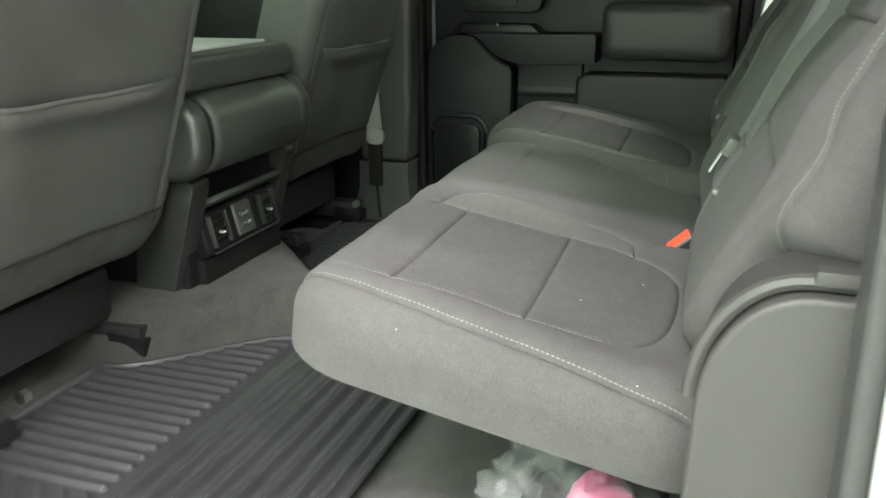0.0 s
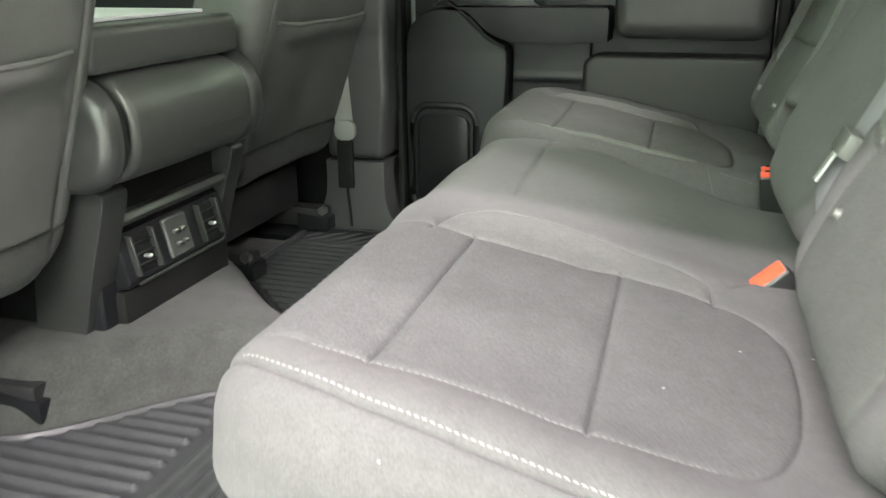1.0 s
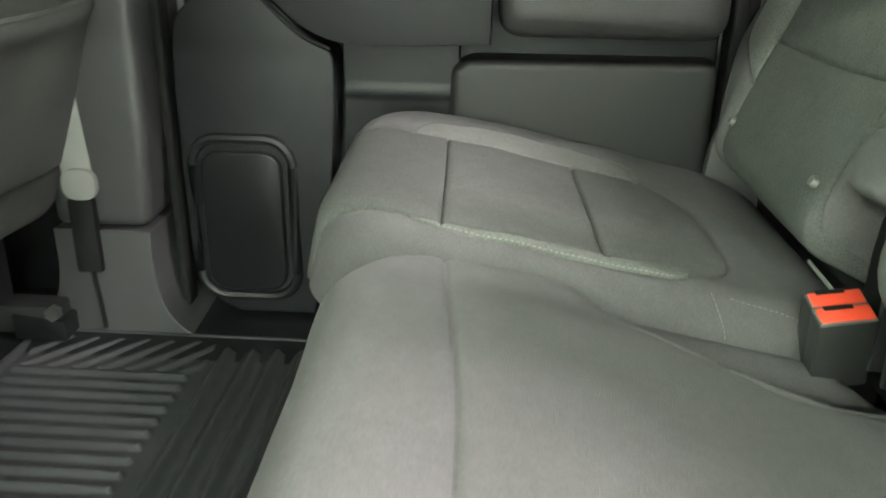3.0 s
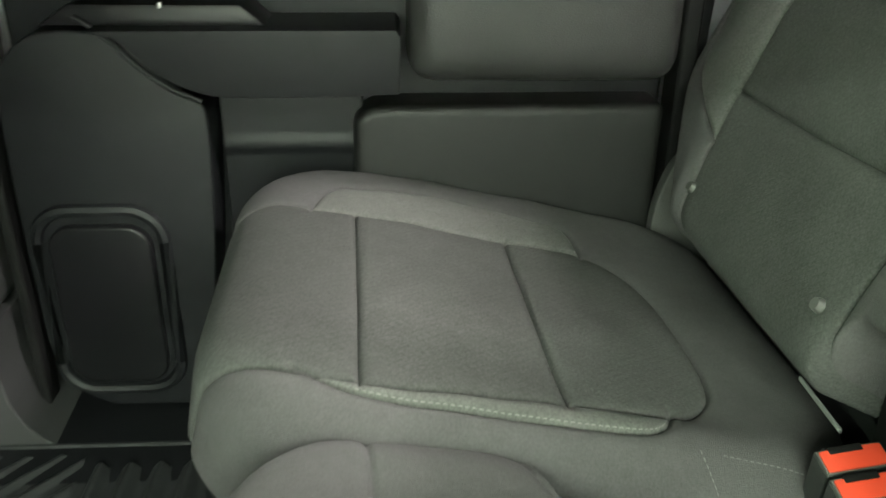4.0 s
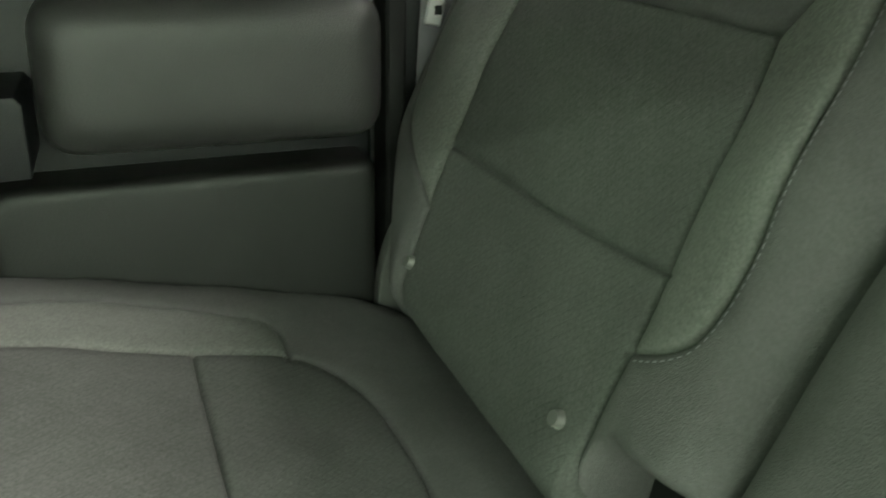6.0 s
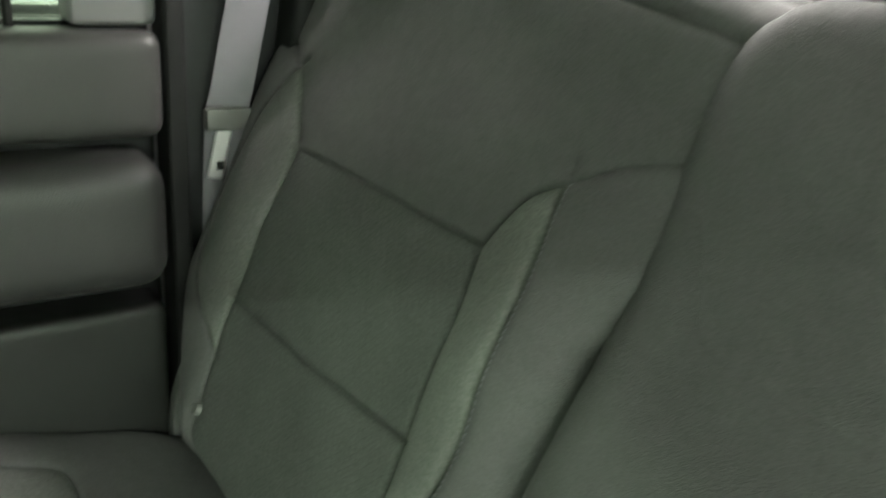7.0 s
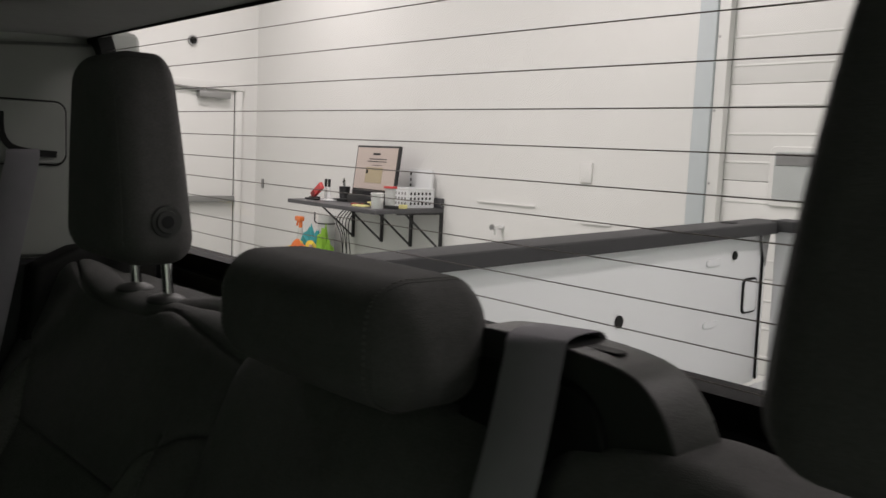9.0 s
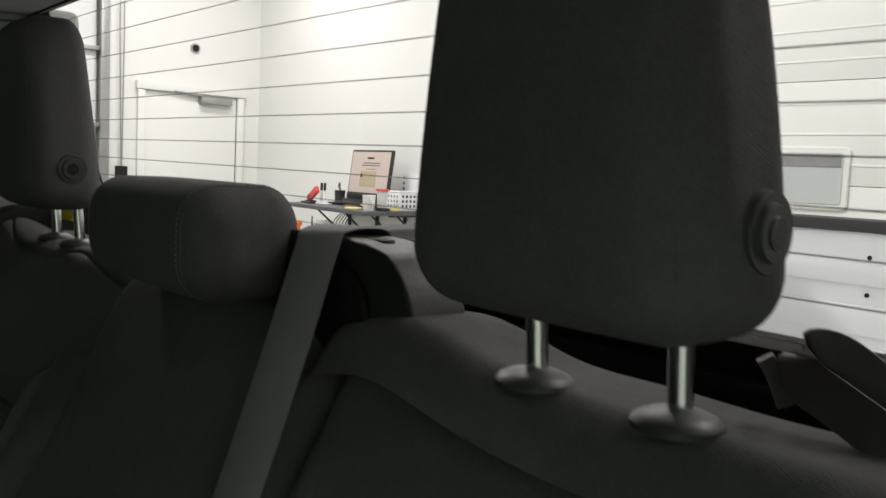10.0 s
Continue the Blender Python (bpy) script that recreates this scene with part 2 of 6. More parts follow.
def join(bm, bm2):
    if bm is None:
        return bm2
    me = bpy.data.meshes.new("tmp")
    bm2.to_mesh(me)
    bm2.free()
    bm.from_mesh(me)
    bpy.data.meshes.remove(me)
    return bm


def rod(a, b, r, bm=None, seg=12, r2=None):
    a, b = Vector(a), Vector(b)
    bm2 = bmesh.new()
    m = Matrix.Translation((a + b) / 2) @ (b - a).to_track_quat("Z", "Y").to_matrix().to_4x4()
    bmesh.ops.create_cone(bm2, cap_ends=True, segments=seg, radius1=r, radius2=r if r2 is None else r2, depth=(b - a).length, matrix=m)
    return join(bm, bm2)


def prism(outline, lo, hi, axis, bevel=0.004, seg=2, bm=None):
    """A plate from an outline of (a, b) pairs, between lo and hi on the axis x, y or z."""
    bm2 = bmesh.new()
    def place(a, b, h):
        return {"x": (h, a, b), "y": (a, h, b), "z": (a, b, h)}[axis]
    lower = [bm2.verts.new(place(a, b, lo)) for a, b in outline]
    upper = [bm2.verts.new(place(a, b, hi)) for a, b in outline]
    bm2.faces.new(lower[::-1])
    bm2.faces.new(upper)
    n = len(outline)
    for i in range(n):
        bm2.faces.new((lower[i], lower[(i + 1) % n], upper[(i + 1) % n], upper[i]))
    bmesh.ops.recalc_face_normals(bm2, faces=bm2.faces)
    if bevel:
        bmesh.ops.bevel(bm2, geom=[e for e in bm2.edges], offset=bevel, segments=seg, profile=0.6, affect="EDGES", clamp_overlap=True)
    return join(bm, bm2)


def rounded(x0, x1, y0, y1, r, n=6):
    """The outline of a rectangle with round corners."""
    out = []
    for cx, cy, a0 in ((x1 - r, y1 - r, 0), (x0 + r, y1 - r, 90), (x0 + r, y0 + r, 180), (x1 - r, y0 + r, 270)):
        for i in range(n + 1):
            a = radians(a0 + 90 * i / n)
            out.append((cx + r * math.cos(a), cy + r * math.sin(a)))
    return out


def smoothline(points, n=10):
    """A Catmull-Rom line through points of any dimension."""
    p = [np.array(q, float) for q in points]
    p = [2 * p[0] - p[1]] + p + [2 * p[-1] - p[-2]]
    out = []
    for i in range(1, len(p) - 2):
        for k in range(n):
            t = k / n
            out.append(0.5 * (2 * p[i] + (p[i + 1] - p[i - 1]) * t + (2 * p[i - 1] - 5 * p[i] + 4 * p[i + 1] - p[i + 2]) * t * t + (3 * p[i] - p[i - 1] - 3 * p[i + 1] + p[i + 2]) * t ** 3))
    out.append(p[-2])
    return out


def tube(points, r, seg=8, bm=None):
    """A round cord along points."""
    pts = [Vector(q) for q in points]
    bm2 = bmesh.new()
    rings = []
    for i, q in enumerate(pts):
        d = (pts[min(i + 1, len(pts) - 1)] - pts[max(i - 1, 0)]).normalized()
        mt = Matrix.Translation(q) @ d.to_track_quat("Z", "Y").to_matrix().to_4x4()
        rings.append([bm2.verts.new(mt @ Vector((r * math.cos(k * 2 * math.pi / seg), r * math.sin(k * 2 * math.pi / seg), 0))) for k in range(seg)])
    for a, b in zip(rings, rings[1:]):
        for k in range(seg):
            bm2.faces.new((a[k], a[(k + 1) % seg], b[(k + 1) % seg], b[k]))
    bm2.faces.new(rings[0][::-1])
    bm2.faces.new(rings[-1])
    return join(bm, bm2)


def strap(points, side, width, thick=0.0016):
    """A flat webbing along points; side gives the direction of its width at each point."""
    bm = bmesh.new()
    rows = []
    for i, q in enumerate(points):
        q = Vector(q)
        d = Vector(points[min(i + 1, len(points) - 1)]) - Vector(points[max(i - 1, 0)])
        s = Vector(side[i] if isinstance(side[0], (tuple, list)) else side)
        s = (s - d.normalized() * s.dot(d.normalized())).normalized()
        n = d.cross(s).normalized()
        row = []
        for a, h in ((-1, -0.4), (-0.96, -1), (0.96, -1), (1, -0.4), (1, 0.4), (0.96, 1), (-0.96, 1), (-1, 0.4)):
            row.append(bm.verts.new(q + s * (a * width / 2) + n * (h * thick / 2)))
        rows.append(row)
    for a, b in zip(rows, rows[1:]):
        for k in range(8):
            bm.faces.new((a[k], a[(k + 1) % 8], b[(k + 1) % 8], b[k]))
    bm.faces.new(rows[0][::-1])
    bm.faces.new(rows[-1])
    return bm


def grid(name, f, u0, u1, nu, v0, v1, nv, mat):
    us, vs = np.linspace(u0, u1, nu), np.linspace(v0, v1, nv)
    verts = [f(u, v) for u in us for v in vs]
    faces = [(i * nv + j, (i + 1) * nv + j, (i + 1) * nv + j + 1, i * nv + j + 1) for i in range(nu - 1) for j in range(nv - 1)]
    return mesh_from(name, verts, faces, mat)


from mathutils.geometry import delaunay_2d_cdt


# ---- upholstery: a padded slab whose cover is cut along its seams ----
class Pad:
    """A slab with a flat face in the axes u, v and a rounded edge of radius R that turns down along -n. rect is the flat part, corner its plan radius."""

    def __init__(self, origin, u, v, n, rect, corner, R, depth, shape, seams, shear=0.0, groove=0.006):
        self.o, self.u, self.v, self.n = (np.array(a, float) for a in (origin, u, v, n))
        self.rect, self.corner, self.R, self.depth, self.shape, self.shear, self.groove = rect, corner, R, depth, shape, shear, groove
        self.seams = [np.array(s, float) for s in seams]
        self.warp = None

    def outside(self, p):
        u0, u1, v0, v1 = self.rect
        c = np.array(((u0 + u1) / 2, (v0 + v1) / 2))
        h = np.array(((u1 - u0) / 2, (v1 - v0) / 2))
        r = self.corner
        q = np.abs(p - c) - h + r
        qm = np.maximum(q, 0)
        ln = np.hypot(qm[:, 0], qm[:, 1])
        d = ln + np.minimum(np.max(q, axis=1), 0) - r
        g = np.where(ln[:, None] > 1e-9, qm / np.maximum(ln, 1e-9)[:, None], np.eye(2)[np.argmax(q, axis=1)])
        return d, g * np.sign(p - c)

    def near(self, p):
        best = np.full(len(p), 0.06)
        for s in self.seams:
            for k in range(0, len(s) - 1, 6):
                c = s[k:k + 7]
                ids = np.nonzero(((p > c.min(0) - 0.06) & (p < c.max(0) + 0.06)).all(1))[0]
                if not len(ids):
                    continue
                a, ab = c[:-1], c[1:] - c[:-1]
                q = p[ids][:, None]
                t = np.clip(((q - a[None]) * ab).sum(2) / np.maximum((ab * ab).sum(1), 1e-12), 0, 1)
                best[ids] = np.minimum(best[ids], np.linalg.norm(q - (a + t[..., None] * ab), axis=2).min(1))
        return best

    def place(self, p, lift=0.0, grooves=True):
        p = np.atleast_2d(np.array(p, float))
        d, g = self.outside(p)
        dp = np.maximum(d, 0)
        R = self.R
        a = np.minimum(dp / R, math.pi / 2)
        down = R * (1 - np.cos(a)) + np.maximum(dp - R * math.pi / 2, 0)
        flat = p - g * dp[:, None] + g * (R * np.sin(a))[:, None]
        h = self.shape(p[:, 0], p[:, 1]) * np.exp(-(dp / (R * 1.2)) ** 2)
        if grooves:
            ds = self.near(p)
            h = h - self.groove * 0.85 * np.exp(-ds / 0.0022) - self.groove * 0.6 * np.exp(-ds / 0.012)
        nrm_up = np.cos(a)[:, None] * self.n + np.sin(a)[:, None] * (g[:, :1] * self.u + g[:, 1:] * self.v)
        x = self.o + flat[:, :1] * self.u + flat[:, 1:] * self.v - down[:, None] * self.n + (h + lift)[:, None] * nrm_up
        x[:, 0] += self.shear * (x[:, 1] - 2.07)
        if self.warp:
            du, dy = self.warp(p[:, 0], p[:, 1])
            x = x + du[:, None] * self.u
            x[:, 1] += dy
        return x

    def build(self, parent, names, coarse=0.015, fine=0.0045):
        """Makes one mesh for each piece of cloth between seams. names(u, v) gives name, material and label of the piece there."""
        u0, u1, v0, v1 = self.rect
        e = self.R * math.pi / 2 + self.depth
        border = [(u0 - e, v0 - e), (u1 + e, v0 - e), (u1 + e, v1 + e), (u0 - e, v1 + e)]
        pts = []
        for step, lo, hi in ((coarse, 0.013, 9), (fine, 0.005, 0.013), (fine * 0.5, 0.0012, 0.005)):
            uu, vv = np.meshgrid(np.arange(u0 - e, u1 + e, step), np.arange(v0 - e, v1 + e, step), indexing="ij")
            q = np.stack((uu.ravel(), vv.ravel()), 1)
            q = q + (np.random.RandomState(3).rand(*q.shape) - 0.5) * step * 0.25
            d, _ = self.outside(q)
            q = q[(d < e)]
            n = self.near(q)
            pts.append(q[(n > lo) & (n < hi)])
        coords, edges = [], []
        ring = []
        for k in range(160):
            a = 2 * math.pi * k / 160
            c = np.array(((u0 + u1) / 2, (v0 + v1) / 2))
            lo, hi = 0.0, 5.0
            for _ in range(30):
                mid = (lo + hi) / 2
                inside = self.outside((c + mid * np.array((math.cos(a), math.sin(a))))[None])[0][0] < e
                lo, hi = (mid, hi) if inside else (lo, mid)
            ring.append(c + lo * np.array((math.cos(a), math.sin(a))))
        coords += ring
        edges += [(k, (k + 1) % 160) for k in range(160)]
        for s in self.seams:
            base = len(coords)
            dense = []
            for a, b in zip(s, s[1:]):
                n = max(1, int(np.linalg.norm(b - a) / 0.006))
                dense += [a + (b - a) * k / n for k in range(n)]
            dense.append(s[-1])
            dense = [q for q in dense]
            coords += dense
            edges += [(base + k, base + k + 1) for k in range(len(dense) - 1)]
        coords += list(np.concatenate(pts))
        ov, oe, of, vo, eo, fo = delaunay_2d_cdt([Vector(q) for q in coords], edges, [], 0, 1e-6)
        P = np.array([(q[0], q[1]) for q in ov])
        walls = {tuple(sorted(ed)) for ed, src in zip(oe, eo) if src}
        F = np.array([tuple(f) for f in of])
        C = P[F].mean(1)
        ok = self.outside(C)[0] < e
        keep, C = [tuple(int(i) for i in f) for f in F[ok]], C[ok]
        byedge = {}
        for i, f in enumerate(keep):
            for a, b in zip(f, f[1:] + f[:1]):
                byedge.setdefault((min(a, b), max(a, b)), []).append(i)
        comp = [-1] * len(keep)
        nb = [[] for _ in keep]
        for ed, fs in byedge.items():
            if len(fs) == 2 and ed not in walls:
                nb[fs[0]].append(fs[1])
                nb[fs[1]].append(fs[0])
        k = 0
        for i in range(len(keep)):
            if comp[i] < 0:
                stack, comp[i] = [i], k
                while stack:
                    j = stack.pop()
                    for t in nb[j]:
                        if comp[t] < 0:
                            comp[t] = k
                            stack.append(t)
                k += 1
        X = self.place(P)
        groups = {}
        for i, c in enumerate(comp):
            groups.setdefault(c, []).append(i)
        for c, ids in groups.items():
            fs = [keep[i] for i in ids]
            cc = C[ids]
            if len(ids) < 6:
                continue
            # the outer cover runs round all other pieces
            around = (cc.max(0) - cc.min(0)).min() > 0.42
            name, mat, label = names(9.0, (v0 + v1) / 2) if around else names(*cc[np.argmin(((cc - cc.mean(0)) ** 2).sum(1))])
            used = sorted({i for f in fs for i in f})
            index = {i: j for j, i in enumerate(used)}
            part(name, mesh_from(name, X[used], [tuple(index[i] for i in f) for f in fs], mat), mat, parent, label)

    def stitch(self, line, parent, pitch=0.0060, length=0.0036, r=0.00030, offset=0.0, mat=None):
        """A row of thread stitches along a line of the face."""
        line = np.array(line, float)
        cum = np.concatenate(((0,), np.cumsum(np.linalg.norm(np.diff(line, axis=0), axis=1))))
        pos, lifts, faces = [], [], []
        for s in np.arange(0.002, cum[-1] - length, pitch):
            a, b = (np.array([np.interp(s + k, cum, line[:, i]) for i in (0, 1)]) for k in (0, length))
            t = (b - a) / max(np.linalg.norm(b - a), 1e-9)
            nrm = np.array((-t[1], t[0]))
            base = len(pos)
            for q, lift in ((a, 0.0002), ((a + b) / 2, 0.0007), (b, 0.0002)):
                for side in (-r, 0, r):
                    pos.append(q + nrm * (offset + side))
                    lifts.append(lift + (r if side == 0 else 0))
            for i in (0, 3):
                for j in (0, 1):
                    faces.append((base + i + j, base + i + j + 1, base + i + j + 4, base + i + j + 3))
        X = self.place(np.array(pos), np.array(lifts))
        return part("stitching", mesh_from("stitching", X, faces, mat or THREAD), mat or THREAD, parent, "row of pale thread stitches")


# ---- the truck's shell ----
MID = 1.582


def mirror(line):
    return [(u, 2 * MID - v) for u, v in line]


def tunnel_near(x):
    """Where the near foot well ends at the tunnel: it narrows towards the seat."""
    t = min(1, max(0, (x + 1.10) / 0.30))
    return 1.19 + 0.235 * t * t * (3 - 2 * t)


def tunnel_far(x):
    t = min(1, max(0, (x + 1.13) / 0.34))
    return 1.905 - 0.245 * t * t * (3 - 2 * t)


def floor_height(x, y):
    """Carpet level: flat wells beside a rounded tunnel."""
    a, b = tunnel_near(x) + 0.05, tunnel_far(x) - 0.05
    hump = 0.115 / (1 + math.exp(-(y - a) / 0.016)) / (1 + math.exp((y - b) / 0.016))
    fade = 1 / (1 + math.exp((x + 0.72) / 0.07))
    return -0.012 + hump * (0.40 + 0.60 * fade) + 0.03 / (1 + math.exp(-(x + 0.40) / 0.012))


floor_ob = part("floor", grid("floor", lambda u, v: (u, v, floor_height(u, v)), -2.3, 0.45, 190, 0.62, 2.55, 190, CARPET), CARPET)
tagged(floor_ob, "dark grey carpet floor with a rounded tunnel hump", "floor", kind="structure")
tagged(part("underbody", box(-2.4, 0.5, 0.60, 2.57, -0.16, -0.05, 0.01), BLACKMETAL), "black underside of the cab floor", "floor", kind="structure")

# roof and headliner
roof = part("ceiling", grid("ceiling", lambda u, v: (u, v, 1.285 - 0.05 * abs((v - MID) / 0.95) ** 3 * (1 - max(0, (u + 0.05) / 0.33)) - 0.016 * max(0, (u - 0.05) / 0.22) ** 2), -1.9, 0.272, 40, 0.64, 2.53, 40, HEADLINER), HEADLINER)
tagged(roof, "pale grey cloth headliner of the cab roof", "ceiling", kind="structure")
tagged(part("roof_panel", box(-1.95, 0.29, 0.60, 2.565, 1.30, 1.33, 0.012), WHITEPAINT), "white painted steel cab roof", "roof", kind="structure")

# near side: door opening with sill, pillar and quarter trim
near = thing("door_frame", (-0.4, 0.6, 0.0), "open door frame of the cab with dark sill", "door frame", kind="structure")
part("sill", box(-2.3, 0.30, 0.56, 0.70, -0.06, 0.015, 0.012, 3), PLASTIC, near, "dark plastic sill plate")
part("roof_rail", box(-1.95, 0.36, 0.57, 0.66, 1.20, 1.30, 0.02, 3), HEADLINER, near)
# Unseen corner, shaped to trim the lamp light on the seat.
part("frame_corner", prism([(-0.62, 1.215), (-0.10, 1.205), (0.04, 1.16), (0.11, 1.07), (0.142, 0.95), (0.142, 1.25), (-0.62, 1.25)], 0.575, 0.655, "y", 0.008, 2), HEADLINER, near)
part("centre_pillar", box(-1.12, -0.98, 0.56, 0.66, 0.0, 1.22, 0.02, 3), PLASTIC, near)

# far side below the windows, pillars
far = thing("side_wall", (-0.4, 2.5, 0.0), "far cab side with dark pillar trim", "wall", kind="structure")
part("outer_skin", box(-2.3, 0.45, 2.54, 2.57, -0.1, 0.80, 0.008), WHITEPAINT, far)
part("centre_pillar", prism([(-1.06, 0.195), (-0.905, 0.195), (-0.893, 0.34), (-0.885, 1.22), (-1.03, 1.22), (-1.055, 0.5)], 2.30, 2.50, "y", 0.022, 4), LOWPILLAR, far, "grey upper pillar trim")
part("pillar_foot", prism(smoothline([(-1.16, 0.0), (-1.10, 0.03), (-1.066, 0.10), (-1.062, 0.191)], 4) + smoothline([(-0.903, 0.191), (-0.904, 0.12), (-0.893, 0.06), (-0.865, 0.02), (-0.83, 0.0)], 4), 2.297, 2.50, "y", 0.014, 3), LOWPILLAR, far, "dark lower pillar trim")
part("sill_step", prism([(2.22, -0.02), (2.22, 0.004), (2.30, 0.010), (2.56, 0.014), (2.56, -0.06)], -2.2, 0.3, "x", 0.004), PLASTIC, far)
part("door_seal", box(-0.888, -0.874, 2.36, 2.40, 0.03, 1.20, 0.005, 3), SEALER, far)
part("roof_rail", box(-1.95, 0.36, 2.48, 2.56, 1.19, 1.29, 0.02, 3), HEADLINER, far)
part("corner_pillar", prism([(0.022, 0.893), (0.022, 1.24), (0.30, 1.262), (0.42, 0.893)], 2.462, 2.56, "y", 0.014, 3), PILLAR, far, "pale grey upper corner pillar trim")
part("corner_pillar_lower", box(0.018, 0.43, 2.458, 2.56, 0.0, 0.889, 0.012, 3), PLASTIC, far, "dark lower corner trim")
part("seat_side_trim", prism([(0.10, 0.45), (0.155, 0.885), (0.22, 0.915), (0.36, 0.93), (0.36, 0.45)], 2.40, 2.462, "y", 0.012, 3), SEALER, far)
part("quarter_skin", box(-2.3, -0.87, 2.54, 2.568, 0.80, 0.84, 0.008), WHITEPAINT, far)

# quarter trim beside the near seat
quarter = thing("quarter_trim", (0.1, 0.66, 0.0), "smooth dark grey plastic trim beside the seat back", "trim", kind="structure")
arch = [(-0.008, 0.02)] + [(0.006 + 0.085 - 0.085 * math.cos(radians(a)), 0.375 + 0.112 * math.sin(radians(a))) for a in range(0, 91, 9)] + [(0.20, 0.487), (0.20, 0.02)]
part("panel", prism(arch, 0.655, 0.785, "y", 0.026, 6), QUARTER, quarter)
part("bead", tube([(a, 0.672, b) for a, b in [(q[0] - 0.004, q[1] + 0.008) for q in arch[1:12]]] + [(0.138, 0.672, 0.495)], 0.007), QUARTER, quarter, "raised edge of the panel")
part("clip", box(0.088, 0.132, 0.662, 0.684, 0.494, 0.507, 0.003, 2), QUARTER, quarter)
part("door_seal", box(0.118, 0.140, 0.60, 0.665, 0.0, 1.22, 0.008, 3), LOWPILLAR, quarter)
part("pillar_trim", box(0.142, 0.44, 0.60, 0.665, 0.0, 1.24, 0.015, 3), QUARTER, quarter)
part("outer_skin", box(0.135, 0.50, 0.565, 0.597, -0.10, 1.26, 0.012, 3), WHITEPAINT, quarter)

# back panel of the cab and rear window
back = thing("back_wall", (0.42, MID, 0.0), "back wall of the cab under the rear window", "wall", kind="structure")
part("panel", box(0.40, 0.46, 0.62, 2.55, -0.05, 0.872, 0.012), SEALER, back)
part("shelf", box(0.30, 0.43, 0.66, 2.50, 0.80, 0.845, 0.012), SEALER, back)


def on_glass(y, s):
    """A place on the rear window; s runs from its lower edge (0) to its upper edge (1)."""
    return (0.425 - 0.145 * s, y, 0.872 + 0.385 * s)


win = thing("rear_window", (0.40, MID, 0.872), "wide rear window with thin heating lines", "window", kind="structure")
part("pane", mesh_from("pane", [on_glass(0.64, -0.02), on_glass(2.53, -0.02), on_glass(2.45, 1.08), on_glass(0.72, 1.08)], [(0, 1, 2, 3)], REARGLASS), REARGLASS, win)
for k in range(11):
    s = 0.092 + 0.0865 * k
    dy = 0.07 * s
    line = [Vector(on_glass(y, s + 0.016 * (y - 1.5))) + Vector((-0.003, 0, 0)) for y in np.linspace(0.67 + dy, 2.50 - dy, 24)]
    part("heating_line", tube(line, 0.0006, 4), HEATER, win)
fr = bmesh.new()
for a, b, c, d in (((0.62, -0.14), (2.54, -0.14), (2.54, 0.095), (0.62, 0.072)), ((0.62, 1.028), (2.54, 1.034), (2.54, 1.14), (0.62, 1.14)),
                   ((0.62, -0.1), (0.67, -0.1), (0.74, 1.1), (0.62, 1.1)), ((2.54, -0.1), (2.50, -0.1), (2.425, 1.1), (2.54, 1.1))):
    lo = [fr.verts.new(Vector(on_glass(*q)) + Vector((-0.012, 0, -0.004))) for q in (a, b, c, d)]
    hi = [fr.verts.new(Vector(on_glass(*q)) + Vector((0.012, 0, 0.004))) for q in (a, b, c, d)]
    fr.faces.new(lo)
    fr.faces.new(hi[::-1])
    for i in range(4):
        fr.faces.new((lo[i], lo[(i + 1) % 4], hi[(i + 1) % 4], hi[i]))
part("window_frame", fr, SEALER, win, "black rubber window border", smooth=False)

# far rear door
door = thing("door", (-0.45, 2.42, 0.03), "closed far rear door with dark plastic and padded trim", "door", kind="structure")
part("panel", box(-0.872, -0.012, 2.455, 2.53, 0.02, 0.79, 0.012, 3), PLASTIC, door)
lower = smoothline([(-0.66, 0.018), (-0.635, 0.15), (-0.618, 0.30), (-0.612, 0.44), (-0.622, 0.474), (-0.665, 0.505), (-0.72, 0.553), (-0.80, 0.558), (-0.845, 0.53), (-0.866, 0.47), (-0.868, 0.20), (-0.862, 0.10), (-0.835, 0.045), (-0.79, 0.018)], 3)
carrier = part("pocket_panel", prism(lower, 2.375, 2.465, "y", 0.010, 3), PLASTIC, door, "smooth dark plastic front panel")
part("pocket_rim", tube([(a, 2.374, b) for a, b in rounded(-0.852, -0.686, 0.050, 0.328, 0.045)] + [(-0.686, 2.374, 0.283)], 0.009), PLASTIC, carrier)
part("pocket_lid", prism(rounded(-0.836, -0.702, 0.066, 0.308, 0.032), 2.362, 2.378, "y", 0.005, 3), GLOSSBLACK, carrier, "glossy black insert")
arm = smoothline([(-0.735, 0.566), (-0.701, 0.555), (-0.658, 0.516), (-0.614, 0.494), (-0.568, 0.487), (-0.45, 0.488)], 4) + [(-0.372, 0.491), (-0.370, 0.560), (-0.376, 0.568)]
part("armrest", prism(arm, 2.340, 2.465, "y", 0.008, 3), PLASTIC, door, "dark plastic armrest with pull grip")
part("trim_lip", tube([(a, 2.370, b) for a, b in smoothline([(-0.755, 0.577), (-0.727, 0.557), (-0.684, 0.514), (-0.650, 0.489), (-0.616, 0.474)], 5)], 0.004, 8), PLASTIC, door, "curved edge of the front panel")
part("switch_panel", prism([(-0.80, 0.566), (-0.76, 0.592), (-0.56, 0.592), (-0.53, 0.566)], 2.37, 2.45, "y", 0.006), GLOSSBLACK, door)
part("window_switch", box(-0.655, -0.650, 2.364, 2.372, 0.588, 0.595, 0.001), STEEL, door)
part("elbow_pad", box(-0.362, -0.022, 2.348, 2.47, 0.498, 0.652, 0.045, 7), LITELBOW, door, "padded grey elbow rest")
